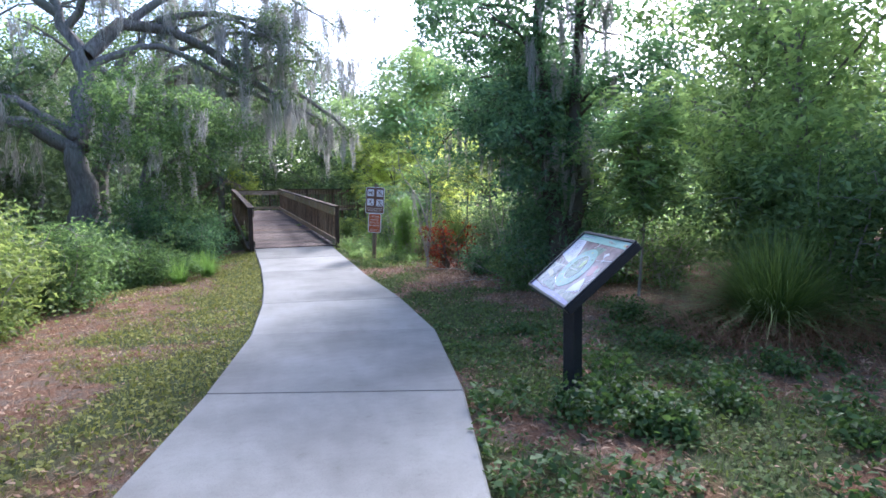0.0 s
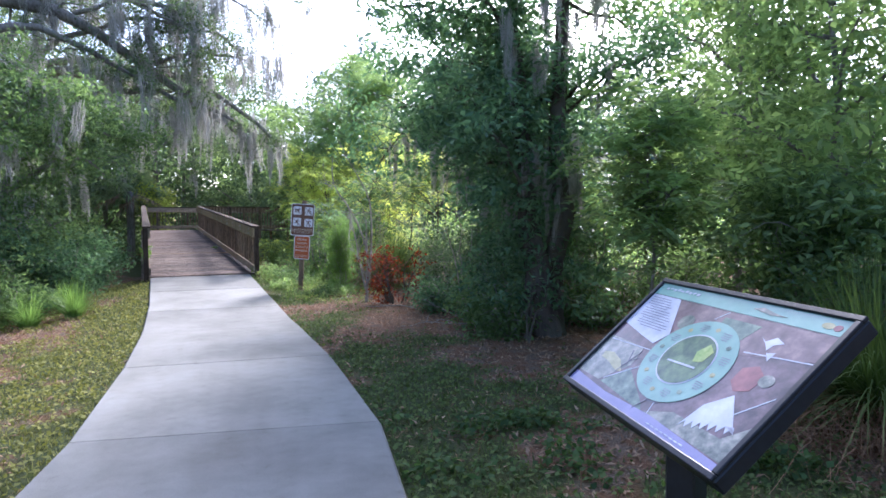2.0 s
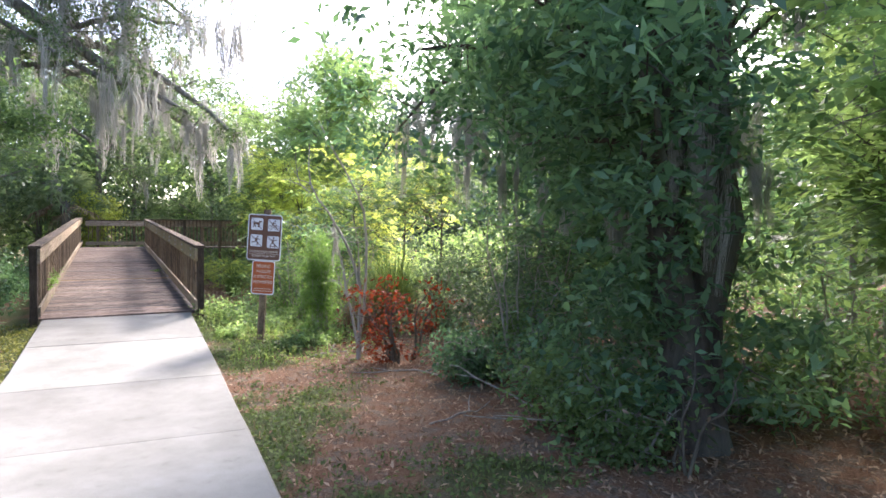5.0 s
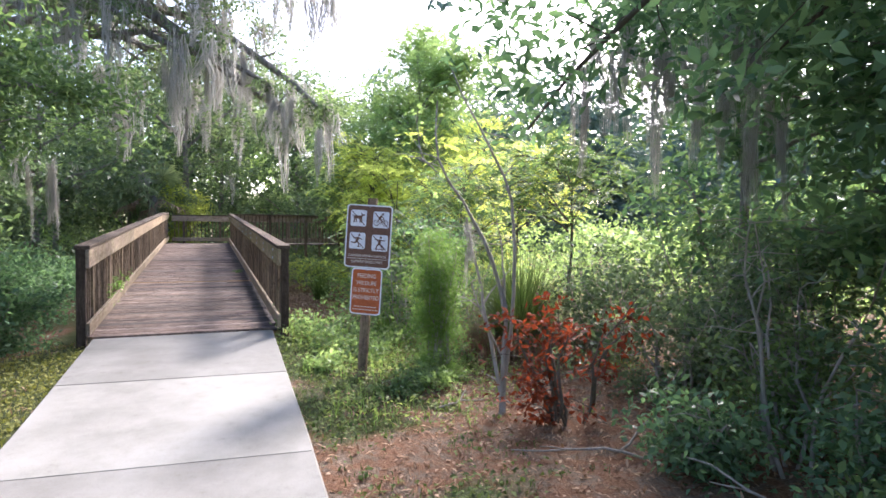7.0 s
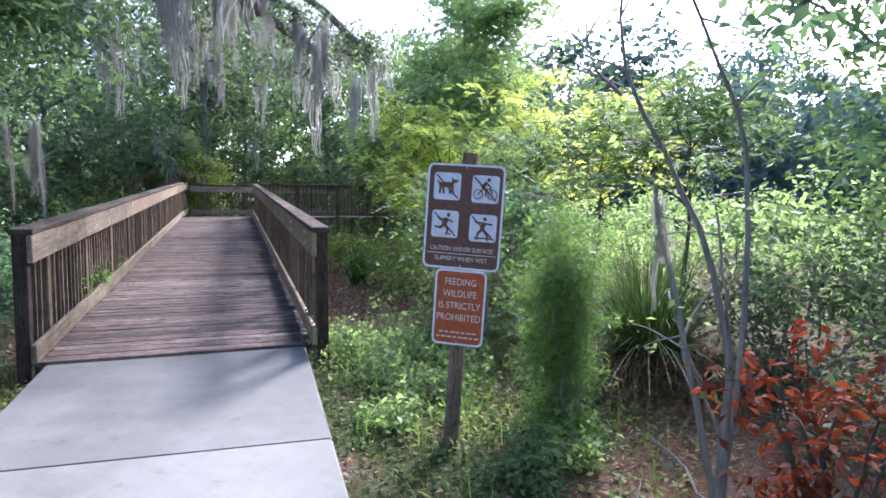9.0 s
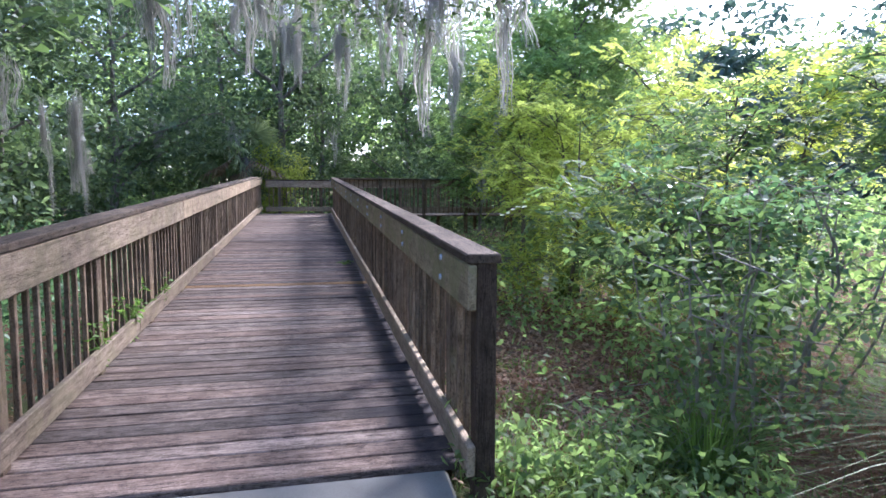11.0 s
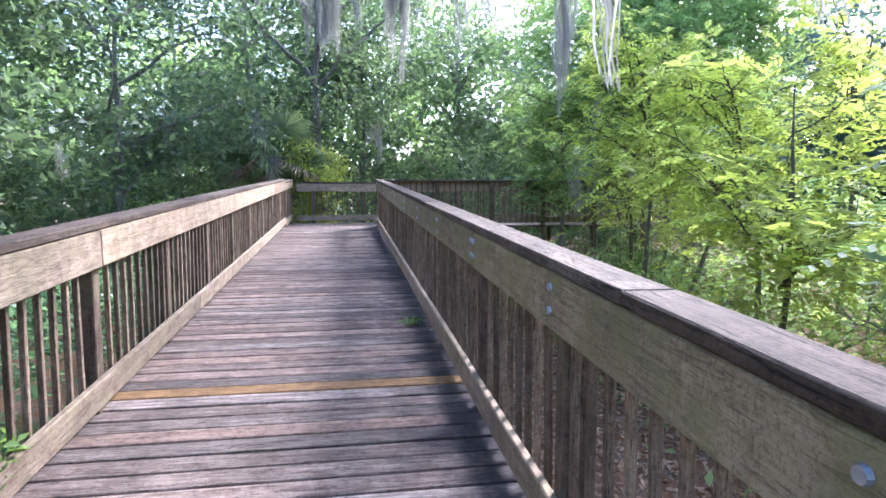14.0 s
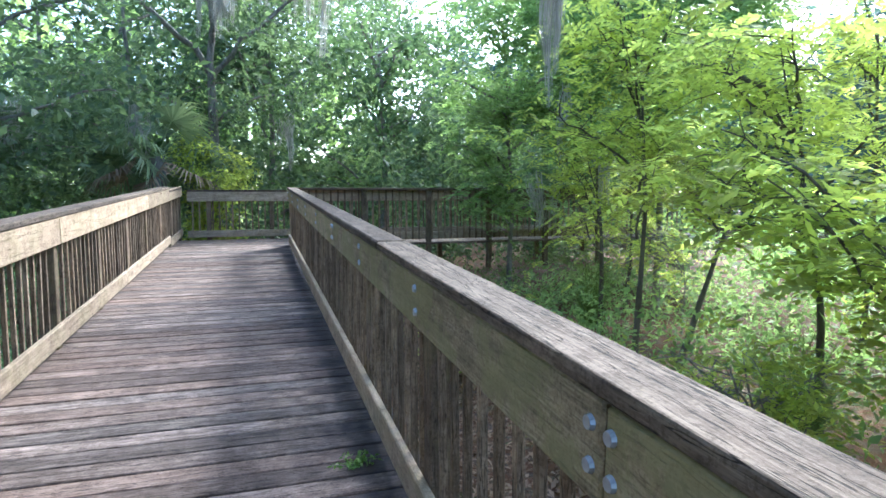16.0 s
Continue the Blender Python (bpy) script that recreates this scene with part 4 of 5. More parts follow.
    for p, q in (((0.22, 0.09), (0.47, 0.12)), ((-0.46, -0.045), (-0.18, -0.03)), ((-0.15, -0.11), (-0.28, -0.22)), ((0.07, -0.20), (0.09, -0.27)), ((-0.02, 0.18), (0.02, 0.225)), ((0.34, -0.17), (0.46, -0.02))):
        cx, cy, dx, dy = (p[0] + q[0]) / 2, (p[1] + q[1]) / 2, q[0] - p[0], q[1] - p[1]
        put("dividing_line", rect(cx, cy, math.hypot(dx, dy), 0.004, math.degrees(math.atan2(dy, dx))), M_PALE)
    for k in range(9):
        put("title_stroke", rect(-0.42 + 0.026 * k, 0.268 + 0.003 * (k % 2), 0.017, 0.012 - 0.004 * (k % 3 == 1), 20 * (k % 2)), M_PALE, 1)
    for k in range(8):
        put("footer_stroke", rect(0.13 + 0.026 * k, -0.278, 0.018, 0.005), M_PALE, 1)
    put("header_bird", [(0.1, 0.262), (0.14, 0.276), (0.2, 0.262), (0.26, 0.255), (0.19, 0.25)], M_PHOTO3, 1)
    put("logo", ellipse(0.41, 0.26, 0.022, 0.012), M_SAND, 1)
    put("logo", ellipse(0.445, 0.258, 0.014, 0.012), M_ROSE, 1)


def glossy(name, c0, c1, scale):
    m, n, l, b = material(name, 0.16, 0.0, 0.5)
    tc = n.new("ShaderNodeTexCoord")
    t = noise_tex(n, l, tc.outputs["Object"], scale, 6.0, 0.65)
    big = noise_tex(n, l, tc.outputs["Object"], scale * 0.35, 3.0, 0.5)
    r = ramp(n, ((0.36, c0), (0.5, tuple(0.6 * p + 0.4 * q for p, q in zip(c0, c1))), (0.64, c1)))
    l.new(maths(n, l, "ADD", maths(n, l, "MULTIPLY", t.outputs["Fac"], 0.6), maths(n, l, "MULTIPLY", big.outputs["Fac"], 0.4)), r.inputs["Fac"])
    l.new(r.outputs["Color"], b.inputs["Base Color"])
    return m


M_PHOTO6 = glossy("print_glade", (0.16, 0.28, 0.06), (0.5, 0.55, 0.2), 30.0)
M_GREY = glossy("print_grey_ink", (0.2, 0.2, 0.24), (0.26, 0.26, 0.3), 8.0)
M_PHOTO = glossy("print_habitat", (0.05, 0.045, 0.045), (0.25, 0.17, 0.18), 14.0)
M_PHOTO3 = glossy("print_marsh", (0.06, 0.085, 0.07), (0.40, 0.38, 0.32), 26.0)
M_PHOTO4 = glossy("print_dusk", (0.09, 0.065, 0.07), (0.30, 0.21, 0.2), 18.0)
M_PHOTO5 = glossy("print_grove", (0.03, 0.07, 0.06), (0.26, 0.33, 0.24), 28.0)
M_PHOTO2 = glossy("print_pond", (0.025, 0.06, 0.045), (0.17, 0.26, 0.12), 22.0)
M_TEAL = glossy("print_teal", (0.17, 0.31, 0.26), (0.26, 0.41, 0.34), 8.0)
M_PALE = glossy("print_white", (0.40, 0.41, 0.47), (0.62, 0.63, 0.68), 12.0)
M_INK = glossy("print_ink", (0.08, 0.08, 0.10), (0.12, 0.12, 0.14), 8.0)
M_LILAC = glossy("print_lilac", (0.22, 0.20, 0.34), (0.3, 0.28, 0.44), 6.0)
M_SAND = glossy("print_sand", (0.22, 0.23, 0.1), (0.52, 0.46, 0.26), 30.0)
M_ROSE = glossy("print_rose", (0.17, 0.07, 0.075), (0.36, 0.15, 0.14), 18.0)
wayside_panel()

# ---- trees ----
def gz(x, y):
    return ground_z(x, y) - 0.02


def on(x, y):
    return (x, y, gz(x, y))


# spreading live oak behind the bushes
tree("live_oak", "old spreading live oak with massive grey limbs and hanging moss", on(-3.06, 17.0),
     [(0, 0, -0.2), (0.03, 0, 1.6), (0.0, 0.0, 2.9), (-0.1, 0.1, 3.7)], 0.40,
     [([(-0.1, 0, 3.2), (-1.2, -0.2, 3.9), (-2.4, -0.4, 3.7), (-4.5, -0.8, 4.1)], 0.19), ([(-0.1, 0, 3.5), (-1.4, 0.2, 4.5), (-3.4, 0.2, 4.9)], 0.12),
      ([(-0.1, 0.1, 3.5), (0.15, 0.2, 4.8), (0.2, 0.4, 5.7), (-0.3, 0.6, 6.6), (-0.9, 0.8, 8.2)], 0.26),
      ([(0.2, 0.4, 5.6), (0.75, 0.8, 6.5), (1.4, 1.0, 6.75), (2.5, 1.0, 6.5), (4.0, 1.2, 5.6), (5.4, 1.5, 4.7), (6.5, 1.6, 3.9)], 0.2),
      ([(0.2, 0.3, 5.2), (1.0, 0.5, 5.9), (2.2, 0.6, 6.0), (3.2, 0.5, 5.4), (4.0, 0.3, 4.9)], 0.11),
      ([(1.2, 0.9, 6.7), (2.0, 1.4, 7.6), (3.4, 1.6, 8.4), (5.0, 1.6, 8.7)], 0.12), ([(1.8, 1.0, 6.75), (3.2, 1.6, 7.3), (5.0, 1.8, 7.1), (6.2, 2.0, 6.4)], 0.10),
      ([(4.0, 1.2, 5.6), (5.2, 1.3, 6.1), (6.3, 1.4, 6.0)], 0.06), ([(3.2, 1.6, 7.3), (4.6, 1.2, 6.7), (5.8, 1.0, 6.4)], 0.06), ([(3.4, 1.6, 8.4), (5.0, 1.4, 8.0), (6.6, 1.4, 7.2)], 0.07), ([(2.5, 1.0, 6.5), (3.6, 0.6, 6.9), (4.8, 0.4, 6.3)], 0.06),
      ([(-0.4, 0.6, 6.6), (-1.6, 0.2, 7.6), (-3.2, -0.4, 8.2)], 0.13), ([(-0.2, 0.5, 6.3), (0.8, 0.0, 7.6), (1.6, -0.2, 8.8)], 0.11)],
     (0.085, 0.035), M_OAK, 20000, 0.30, 12, 150, (0.6, 1.8), 11, lo=0.3)
# low drooping boughs over the entrance of the boardwalk
tree("drooping_oak", "leaning oak with low leafy boughs and thin grey moss", on(-1.6, 16.4),
     [(0, 0, -0.2), (-0.2, 0.1, 1.6), (0.2, 0.1, 3.6)], 0.16,
     [((0, 0, 2.2), (1.7, -1.2, 2.6), 0.22, 0.06), ((0, 0, 2.8), (0.0, -2.6, 3.6), 0.2, 0.06), ((0, 0, 2.8), (0.3, -3.0, 2.9), 0.2, 0.06), ((0.1, 0, 3.2), (1.4, -2.0, 3.9), 0.15, 0.06),
      ((0.1, 0, 2.8), (2.2, 0.4, 3.4), 0.15, 0.06), ((0.1, 0, 3.4), (-0.4, -1.0, 4.6), 0.1, 0.06), ((0, 0, 1.4), (1.0, -1.6, 1.5), 0.12, 0.04), ((0, 0, 1.4), (0.5, -2.2, 1.4), 0.12, 0.04)],
     (0.10, 0.042), M_MID, 21000, 0.36, 11, 40, (0.3, 0.9), 12, lo=0.3)
# moss-laden tree reaching over the ramp
moss_oak = tree("moss_oak", "tall oak by the boardwalk draped in long grey moss", on(-3.4, 20.8),
     [(0, 0, -0.3), (0.1, -0.1, 2.5), (0.6, -0.2, 4.6), (1.0, -0.2, 6.5)], 0.28,
     [([(0.6, -0.2, 4.6), (2.6, -1.0, 5.9), (4.6, -1.9, 5.8), (6.2, -2.4, 5.0), (7.2, -2.6, 4.1)], 0.13), ((0.5, -0.2, 4.2), (6.4, -3.0, 4.3), 0.14, 0.11), ((0.6, -0.2, 4.8), (6.6, 0.2, 5.0), 0.12, 0.13), ((0.8, -0.2, 5.4), (5.4, -3.2, 6.6), 0.1, 0.1),
      ((0.9, -0.2, 5.8), (6.8, 3.6, 5.6), 0.1, 0.12), ((0.2, -0.2, 3.2), (2.2, -1.4, 3.6), 0.1, 0.08), ((1.0, -0.2, 6.2), (2.4, 0.8, 8.5), 0.0, 0.1), ((0.9, -0.2, 5.6), (-1.8, 1.2, 7.4), 0.05, 0.1)],
     (0.10, 0.042), M_OAK, 20000, 0.34, 10, 50, (0.6, 1.6), 13, lo=0.35,
     hanks=((3.15, 18.0, 3.9, 2.0), (2.75, 18.0, 4.1, 1.9), (3.3, 18.8, 4.1, 2.0), (3.6, 19.2, 4.2, 1.5), (2.3, 18.3, 4.0, 1.8), (1.5, 18.2, 3.9, 1.6), (2.2, 19.2, 4.6, 2.2), (0.6, 18.8, 3.9, 1.6), (3.75, 18.3, 3.6, 1.0), (3.0, 17.6, 3.4, 1.0),
            (2.0, 23.3, 4.7, 2.1), (2.8, 24.0, 4.6, 2.1), (3.6, 23.2, 4.4, 1.9), (4.6, 23.0, 4.1, 1.7), (1.4, 22.5, 4.6, 1.6)))
hang_moss(moss_oak, [(2.75, 0.2, 3.2), (2.8, 0.15, 2.9), (2.72, 0.25, 3.35), (2.3, 0.4, 3.2)], np.random.default_rng(77), 1.3, 1.7, 0.45, FINE_MOSS)
# oak behind the head of the ramp, hung with long moss
tree("moss_oak", "grey oak beyond the railing hung with long moss", on(1.3, 33.6),
     [(0, 0, -0.3), (0.1, -0.1, 2.5), (0.0, -0.2, 5.0), (0.2, -0.2, 8.5)], 0.2,
     [((0, -0.2, 4.6), (2.6, -1.8, 6.8), 0.1, 0.08), ((0, -0.2, 5.0), (-2.6, -1.6, 7.2), 0.1, 0.08), ((0.1, -0.2, 6.4), (3.6, -0.8, 8.4), 0.1, 0.07), ((0.1, -0.2, 5.6), (0.6, -2.2, 7.6), 0.05, 0.06),
      ((0.1, -0.2, 7.0), (-3.0, 0.4, 9.4), 0.1, 0.07), ((0, -0.2, 3.6), (1.8, -1.0, 4.4), 0.1, 0.05), ((0, -0.2, 3.4), (-1.6, -0.8, 4.6), 0.1, 0.05)],
     (0.13, 0.055), M_OAK, 8000, 0.4, 9, 6, (0.8, 1.6), 17, lo=0.35,
     hanks=((1.5, 31.8, 6.8, 2.4), (1.75, 32.0, 7.0, 2.2), (2.6, 32.0, 7.0, 1.9), (1.1, 32.1, 6.8, 1.9), (3.2, 32.2, 7.2, 2.0), (3.9, 32.0, 7.2, 1.7), (0.2, 32.2, 7.0, 1.6)))
# vine-covered pair of trees beside the bend
tree("vine_tree", "twin-stemmed tree wrapped in dark glossy vines with moss above", on(5.3, 8.25),
     [(0, 0, -0.2), (-0.15, 0.0, 0.9), (-0.4, 0.0, 2.4), (-0.52, 0.0, 3.6), (-0.55, 0.1, 6.8)], 0.2,
     [([(0.06, 0, 0.05), (0.12, 0.05, 1.0), (0.16, 0.0, 2.4), (0.2, 0.05, 3.8), (0.45, 0.1, 6.8)], 0.17),
      ((-0.3, 0, 1.6), (-1.4, -0.6, 2.5), 0.1, 0.03), ((0.1, 0.1, 2.8), (1.5, -0.4, 3.7), 0.1, 0.03), ((-0.2, 0.1, 2.0), (-0.9, 0.9, 2.2), 0.1, 0.03), ((-0.3, 0, 2.2), (-1.3, 0.5, 3.2), 0.08, 0.03),
      ((0.1, 0.1, 2.6), (0.8, -0.8, 3.4), 0.1, 0.03), ((-0.4, 0.1, 3.2), (-1.7, -0.3, 4.2), 0.08, 0.04), ((0.2, 0.1, 4.0), (0.9, -0.9, 5.2), 0.08, 0.04), ((-0.2, 0.1, 3.2), (-0.85, 3.9, 2.4), 0.1, 0.05),
      ((0.2, 0.2, 3.0), (0.4, 3.0, 3.2), 0.12, 0.05), ((-0.3, 0.1, 2.6), (-1.5, 1.5, 3.0), 0.1, 0.04), ((-0.3, 0.1, 3.4), (-1.7, 1.1, 4.2), 0.1, 0.04), ((-0.4, 0.1, 4.2), (-1.8, 1.8, 5.0), 0.08, 0.04), ((-0.4, 0.1, 4.6), (-1.4, 0.9, 6.2), 0.05, 0.04),
      ((0.1, 0.2, 3.0), (0.0, 2.3, 2.7), 0.12, 0.05), ((0.2, 0.2, 2.8), (0.9, 2.1, 2.5), 0.12, 0.05), ((0.2, 0.2, 2.6), (1.7, 1.7, 2.5), 0.12, 0.04), ((-0.1, 0.2, 3.4), (-0.9, 1.8, 3.6), 0.1, 0.05), ((0.2, 0.2, 3.4), (0.7, 1.5, 3.6), 0.1, 0.05), ((0.2, 0.2, 2.0), (1.0, 1.2, 1.7), 0.1, 0.03), ((0.2, 0.2, 3.2), (0.9, 3.5, 3.3), 0.12, 0.05), ((0.2, 0.2, 3.6), (1.9, 3.2, 3.5), 0.1, 0.05)],
     (0.115, 0.046), M_VINE, 34000, 0.25, 10, 0, (0.4, 1.1), 14, bark=M_VINEBARK, lo=0.3, trunk_leaf=95,
     hanks=((4.75, 11.5, 2.6, 1.1), (5.15, 11.0, 2.45, 1.3), (5.5, 10.5, 2.2, 1.2), (5.0, 11.7, 2.9, 1.4), (5.4, 11.9, 3.0, 1.5), (5.8, 12.0, 2.9, 1.4), (5.6, 11.3, 2.8, 1.3), (6.2, 11.4, 2.9, 1.3), (4.9, 9.3, 1.7, 0.9), (5.1, 8.9, 1.5, 0.9), (4.95, 8.0, 2.1, 1.2), (5.45, 8.0, 2.3, 1.3), (5.2, 7.95, 1.8, 1.0), (5.6, 8.3, 2.0, 1.1), (4.6, 8.0, 4.6, 1.4), (4.5, 7.9, 3.6, 1.3),
            (5.3, 8.6, 5.2, 1.6), (5.0, 7.6, 5.4, 1.7), (5.7, 8.2, 5.6, 1.6), (4.5, 8.6, 5.0, 1.4), (5.0, 7.9, 4.2, 1.2), (5.35, 7.85, 3.6, 1.0), (5.55, 8.0, 4.7, 1.4), (4.8, 7.9, 3.3, 0.9), (5.9, 7.9, 3.0, 0.9), (5.9, 8.0, 4.3, 1.3)))
# leafy trees that close the bend's outer side; the last is added for shade
for k, (x, y, h) in enumerate(((8.0, 6.4, 6.5), (7.8, 3.6, 6.2), (9.6, 8.8, 7.0), (7.4, 10.2, 3.4), (8.6, 1.0, 7.0), (11.0, 5.0, 9.0), (13.0, 11.0, 7.0), (7.3, 12.6, 5.6), (9.6, 14.4, 6.0))):
    rng_ = np.random.default_rng(40 + k)
    lim = []
    for j in range(13):
        az, r = rng_.uniform(0, 6.28), rng_.uniform(1.0, 2.2)
        z0 = h * rng_.uniform(0.08, 0.75)
        lim.append(((0, 0, z0), (math.cos(az) * r, math.sin(az) * r, z0 + h * rng_.uniform(0.05, 0.35)), 0.08, 0.03))
    tree("understory_tree", "leafy young broadleaf tree in green leaf down to the ground", on(x, y), [(0, 0, -0.2), (0.1, 0, h * 0.4), (0, 0.2, h * 0.9)], 0.07, lim,
         (0.15, 0.06), M_LIGHT if k in (0, 1, 4) else (M_VINE if k in (3, 7) else M_MID), 11000 if k in (0, 2) else 8000, 0.45 if k in (0, 2) else 0.4, 10, 0, seed=50 + k, lo=0.2, twig=0.5, flat_z=0.35)
# yellow-green saplings along the ramp, a few of them leaning
LEANS = (0.2, -0.5, 0.1, 0.3, -0.2, 0.2, 0.0, 0.1, 0.2, 0.3, 0.1, 1.5)
for k, (x, y, h) in enumerate(((5.9, 20.9, 3.2), (6.65, 22.0, 3.7), (8.6, 27.6, 3.4), (7.4, 20.6, 4.0), (7.2, 26.2, 4.0), (9.0, 23.5, 4.6), (5.2, 17.4, 2.0), (6.4, 18.2, 3.0), (7.6, 16.4, 3.2), (7.9, 18.9, 3.6), (6.3, 24.1, 4.6), (6.85, 24.1, 4.0))):
    rng_ = np.random.default_rng(70 + k)
    lim = []
    for j in range(9):
        az, r = rng_.uniform(0, 6.28), rng_.uniform(0.5, 1.3)
        z0 = h * rng_.uniform(0.32, 0.78)
        lim.append(((0, 0, z0), (math.cos(az) * r, math.sin(az) * r, z0 + h * rng_.uniform(0.1, 0.32)), 0.06, 0.016))
    tree("sapling", "slender sapling with feathery green leaves" if k in (6, 7, 8) else "slender sapling with bright yellow-green leaves", on(x, y), [(0, 0, -0.2), (0.1 + LEANS[k] * 0.35, 0, h * 0.35), (0.05 + LEANS[k], 0.15, h * 0.9)], 0.042, [((p[0] + LEANS[k] * p[2] / h, p[1], p[2]), (q[0] + LEANS[k] * p[2] / h, q[1], q[2]), a_, b_) for p, q, a_, b_ in lim],
         (0.23, 0.042), M_MID if k in (6, 7, 8) else M_BRIGHT, 620, 0.28, 9, 3 if k in (4, 7) else 0, seed=80 + k, bark=M_STEM, lo=0.3, twig=0.45, category="sapling", feather=True, flat_z=0.3)
# low bright growth under the saplings
for k, (x, y, h, s) in enumerate(((5.3, 21.4, 1.2, 0.7), (4.6, 24.6, 1.0, 0.6), (8.2, 25.6, 1.9, 1.0), (8.4, 22.4, 2.2, 1.1), (6.2, 19.6, 1.4, 0.8), (8.2, 20.6, 2.0, 1.0))):
    rng_ = np.random.default_rng(330 + k)
    lim = []
    for j in range(9):
        az, r = rng_.uniform(0, 6.28), s * rng_.uniform(0.4, 1.1)
        z0 = h * rng_.uniform(0.12, 0.6)
        lim.append(((0, 0, z0), (math.cos(az) * r, math.sin(az) * r, z0 + h * rng_.uniform(0.1, 0.4)), 0.06, 0.012))
    tree("sapling", "low bushy sapling with feathery yellow-green leaves", on(x, y), [(0, 0, -0.2), (0.06, 0, h * 0.4), (0, 0.1, h * 0.9)], 0.018, lim,
         (0.17, 0.03), M_BRIGHT, 400, 0.3, 7, 0, seed=340 + k, lo=0.2, twig=0.35, category="sapling", feather=True, flat_z=0.4)
# dark bushes that close the edge of the clearing behind the grass clump
for k, (x, y, h, s) in enumerate(((6.7, 4.7, 1.9, 0.9), (7.3, 3.2, 2.2, 1.0), (7.1, 6.0, 2.0, 0.9), (6.9, 1.9, 2.0, 1.0), (8.2, 4.6, 2.6, 1.2))):
    shrub("bush", "dark green leafy bush in the shade", on(x, y), h, s, (0.11, 0.042), M_VINE if k % 2 else M_MID, 6500, 9, 360 + k, clump_r=0.26)
# bushes at the outer bend, on the left bank, and behind the signs
BUSHES = [(-2.6, 7.4, 1.3, 0.9), (-2.9, 8.8, 1.6, 1.0), (-2.1, 9.6, 1.2, 0.8), (-3.6, 6.6, 1.5, 1.0), (-4.4, 9.0, 2.0, 1.3), (-3.6, 11.0, 1.7, 1.2), (-1.6, 12.6, 1.0, 0.7),
          (-5.5, 7.2, 2.2, 1.4), (-0.6, 14.6, 1.1, 0.6), (-0.4, 16.2, 1.2, 0.6), (-1.8, 14.2, 1.6, 0.9)]
for k, (x, y, h, s) in enumerate(BUSHES):
    shrub("bush", "sunlit leafy green bush on the bank" if k < 8 else "dark green bush in the shade by the boardwalk", on(x, y), h, s, (0.085, 0.032), M_YELLOW if k in (0, 1, 3, 4) else (M_MID if k < 8 else M_VINE), 8000, 9, 120 + k)
for k, (x, y, h, s) in enumerate(((5.3, 9.9, 0.7, 0.5), (5.8, 10.9, 0.9, 0.6), (5.0, 10.8, 0.5, 0.4), (6.2, 12.2, 1.2, 0.8), (5.9, 8.9, 1.1, 0.6), (4.8, 9.1, 0.6, 0.4), (6.5, 13.8, 1.3, 0.8), (4.6, 15.6, 1.5, 0.7), (5.4, 16.2, 1.8, 0.9),
                                   (6.6, 7.4, 1.1, 0.7), (6.9, 5.6, 1.2, 0.7), (6.8, 11.4, 1.6, 0.8), (7.4, 13.0, 1.9, 1.0), (4.7, 8.4, 0.7, 0.4), (6.1, 9.7, 1.3, 0.7), (6.7, 9.1, 1.4, 0.8), (7.3, 8.4, 1.3, 0.8), (6.3, 8.3, 0.6, 0.5))):
    shrub("undergrowth", "low tangled green undergrowth with thin bare stems", on(x, y), h, s, (0.07, 0.035), M_DARK if k in (3, 6, 11, 12) else (M_MID if k % 2 else M_VINE), 4500 if k in (3, 6, 11, 12) else 2000, 10, 150 + k, "undergrowth", clump_r=0.16)
shrub("dead_bush", "dead bush with curled rust-red leaves", on(4.74, 11.95), 1.15, 0.66, (0.075, 0.035), M_RED, 950, 9, 170, bark=M_STEM, clump_r=0.085)
tree("bare_sapling", "forked bare grey sapling with few leaves beside the dead bush", on(4.3, 12.3),
     [(0, 0, -0.1), (0.02, 0, 0.5), (0.03, 0, 0.9), (0.0, 0, 1.15)], 0.032,
     [([(0.03, 0, 0.85), (-0.1, 0, 1.35), (-0.3, 0, 1.75), (-0.62, 0, 2.05), (-0.6, 0, 2.6)], 0.022), ([(0.03, 0, 0.35), (0.12, 0, 0.88), (0.1, 0, 1.8), (0.0, 0, 2.1), (-0.25, 0, 2.4), (-0.5, 0, 2.9)], 0.021),
      ([(0.02, 0, 1.0), (0.05, 0.1, 1.4), (-0.05, 0.1, 1.8)], 0.012), ([(0.0, 0, 0.5), (-0.2, 0.0, 0.9), (-0.3, 0.05, 1.2)], 0.010), ([(-0.6, 0, 2.03), (-0.72, 0.05, 2.15), (-0.75, 0.1, 2.5)], 0.009)],
     (0.05, 0.025), M_LIGHT, 170, 0.06, 6, 0, seed=171, bark=M_TWIG, category="sapling", twig=0.25, lo=0.3)
shrub("bare_sapling", "thin bare grey sapling in the undergrowth", on(5.45, 10.5), 1.7, 0.6, (0.06, 0.03), M_MID, 300, 5, 172, "sapling", z0=0.5)
shrub("dead_branch", "bare broken branch leaning out of the undergrowth", on(4.75, 8.0), 1.0, 0.5, (0.05, 0.025), M_DRY, 60, 4, 173, "branch", bark=M_STEM, z0=0.4, thick=0.014)


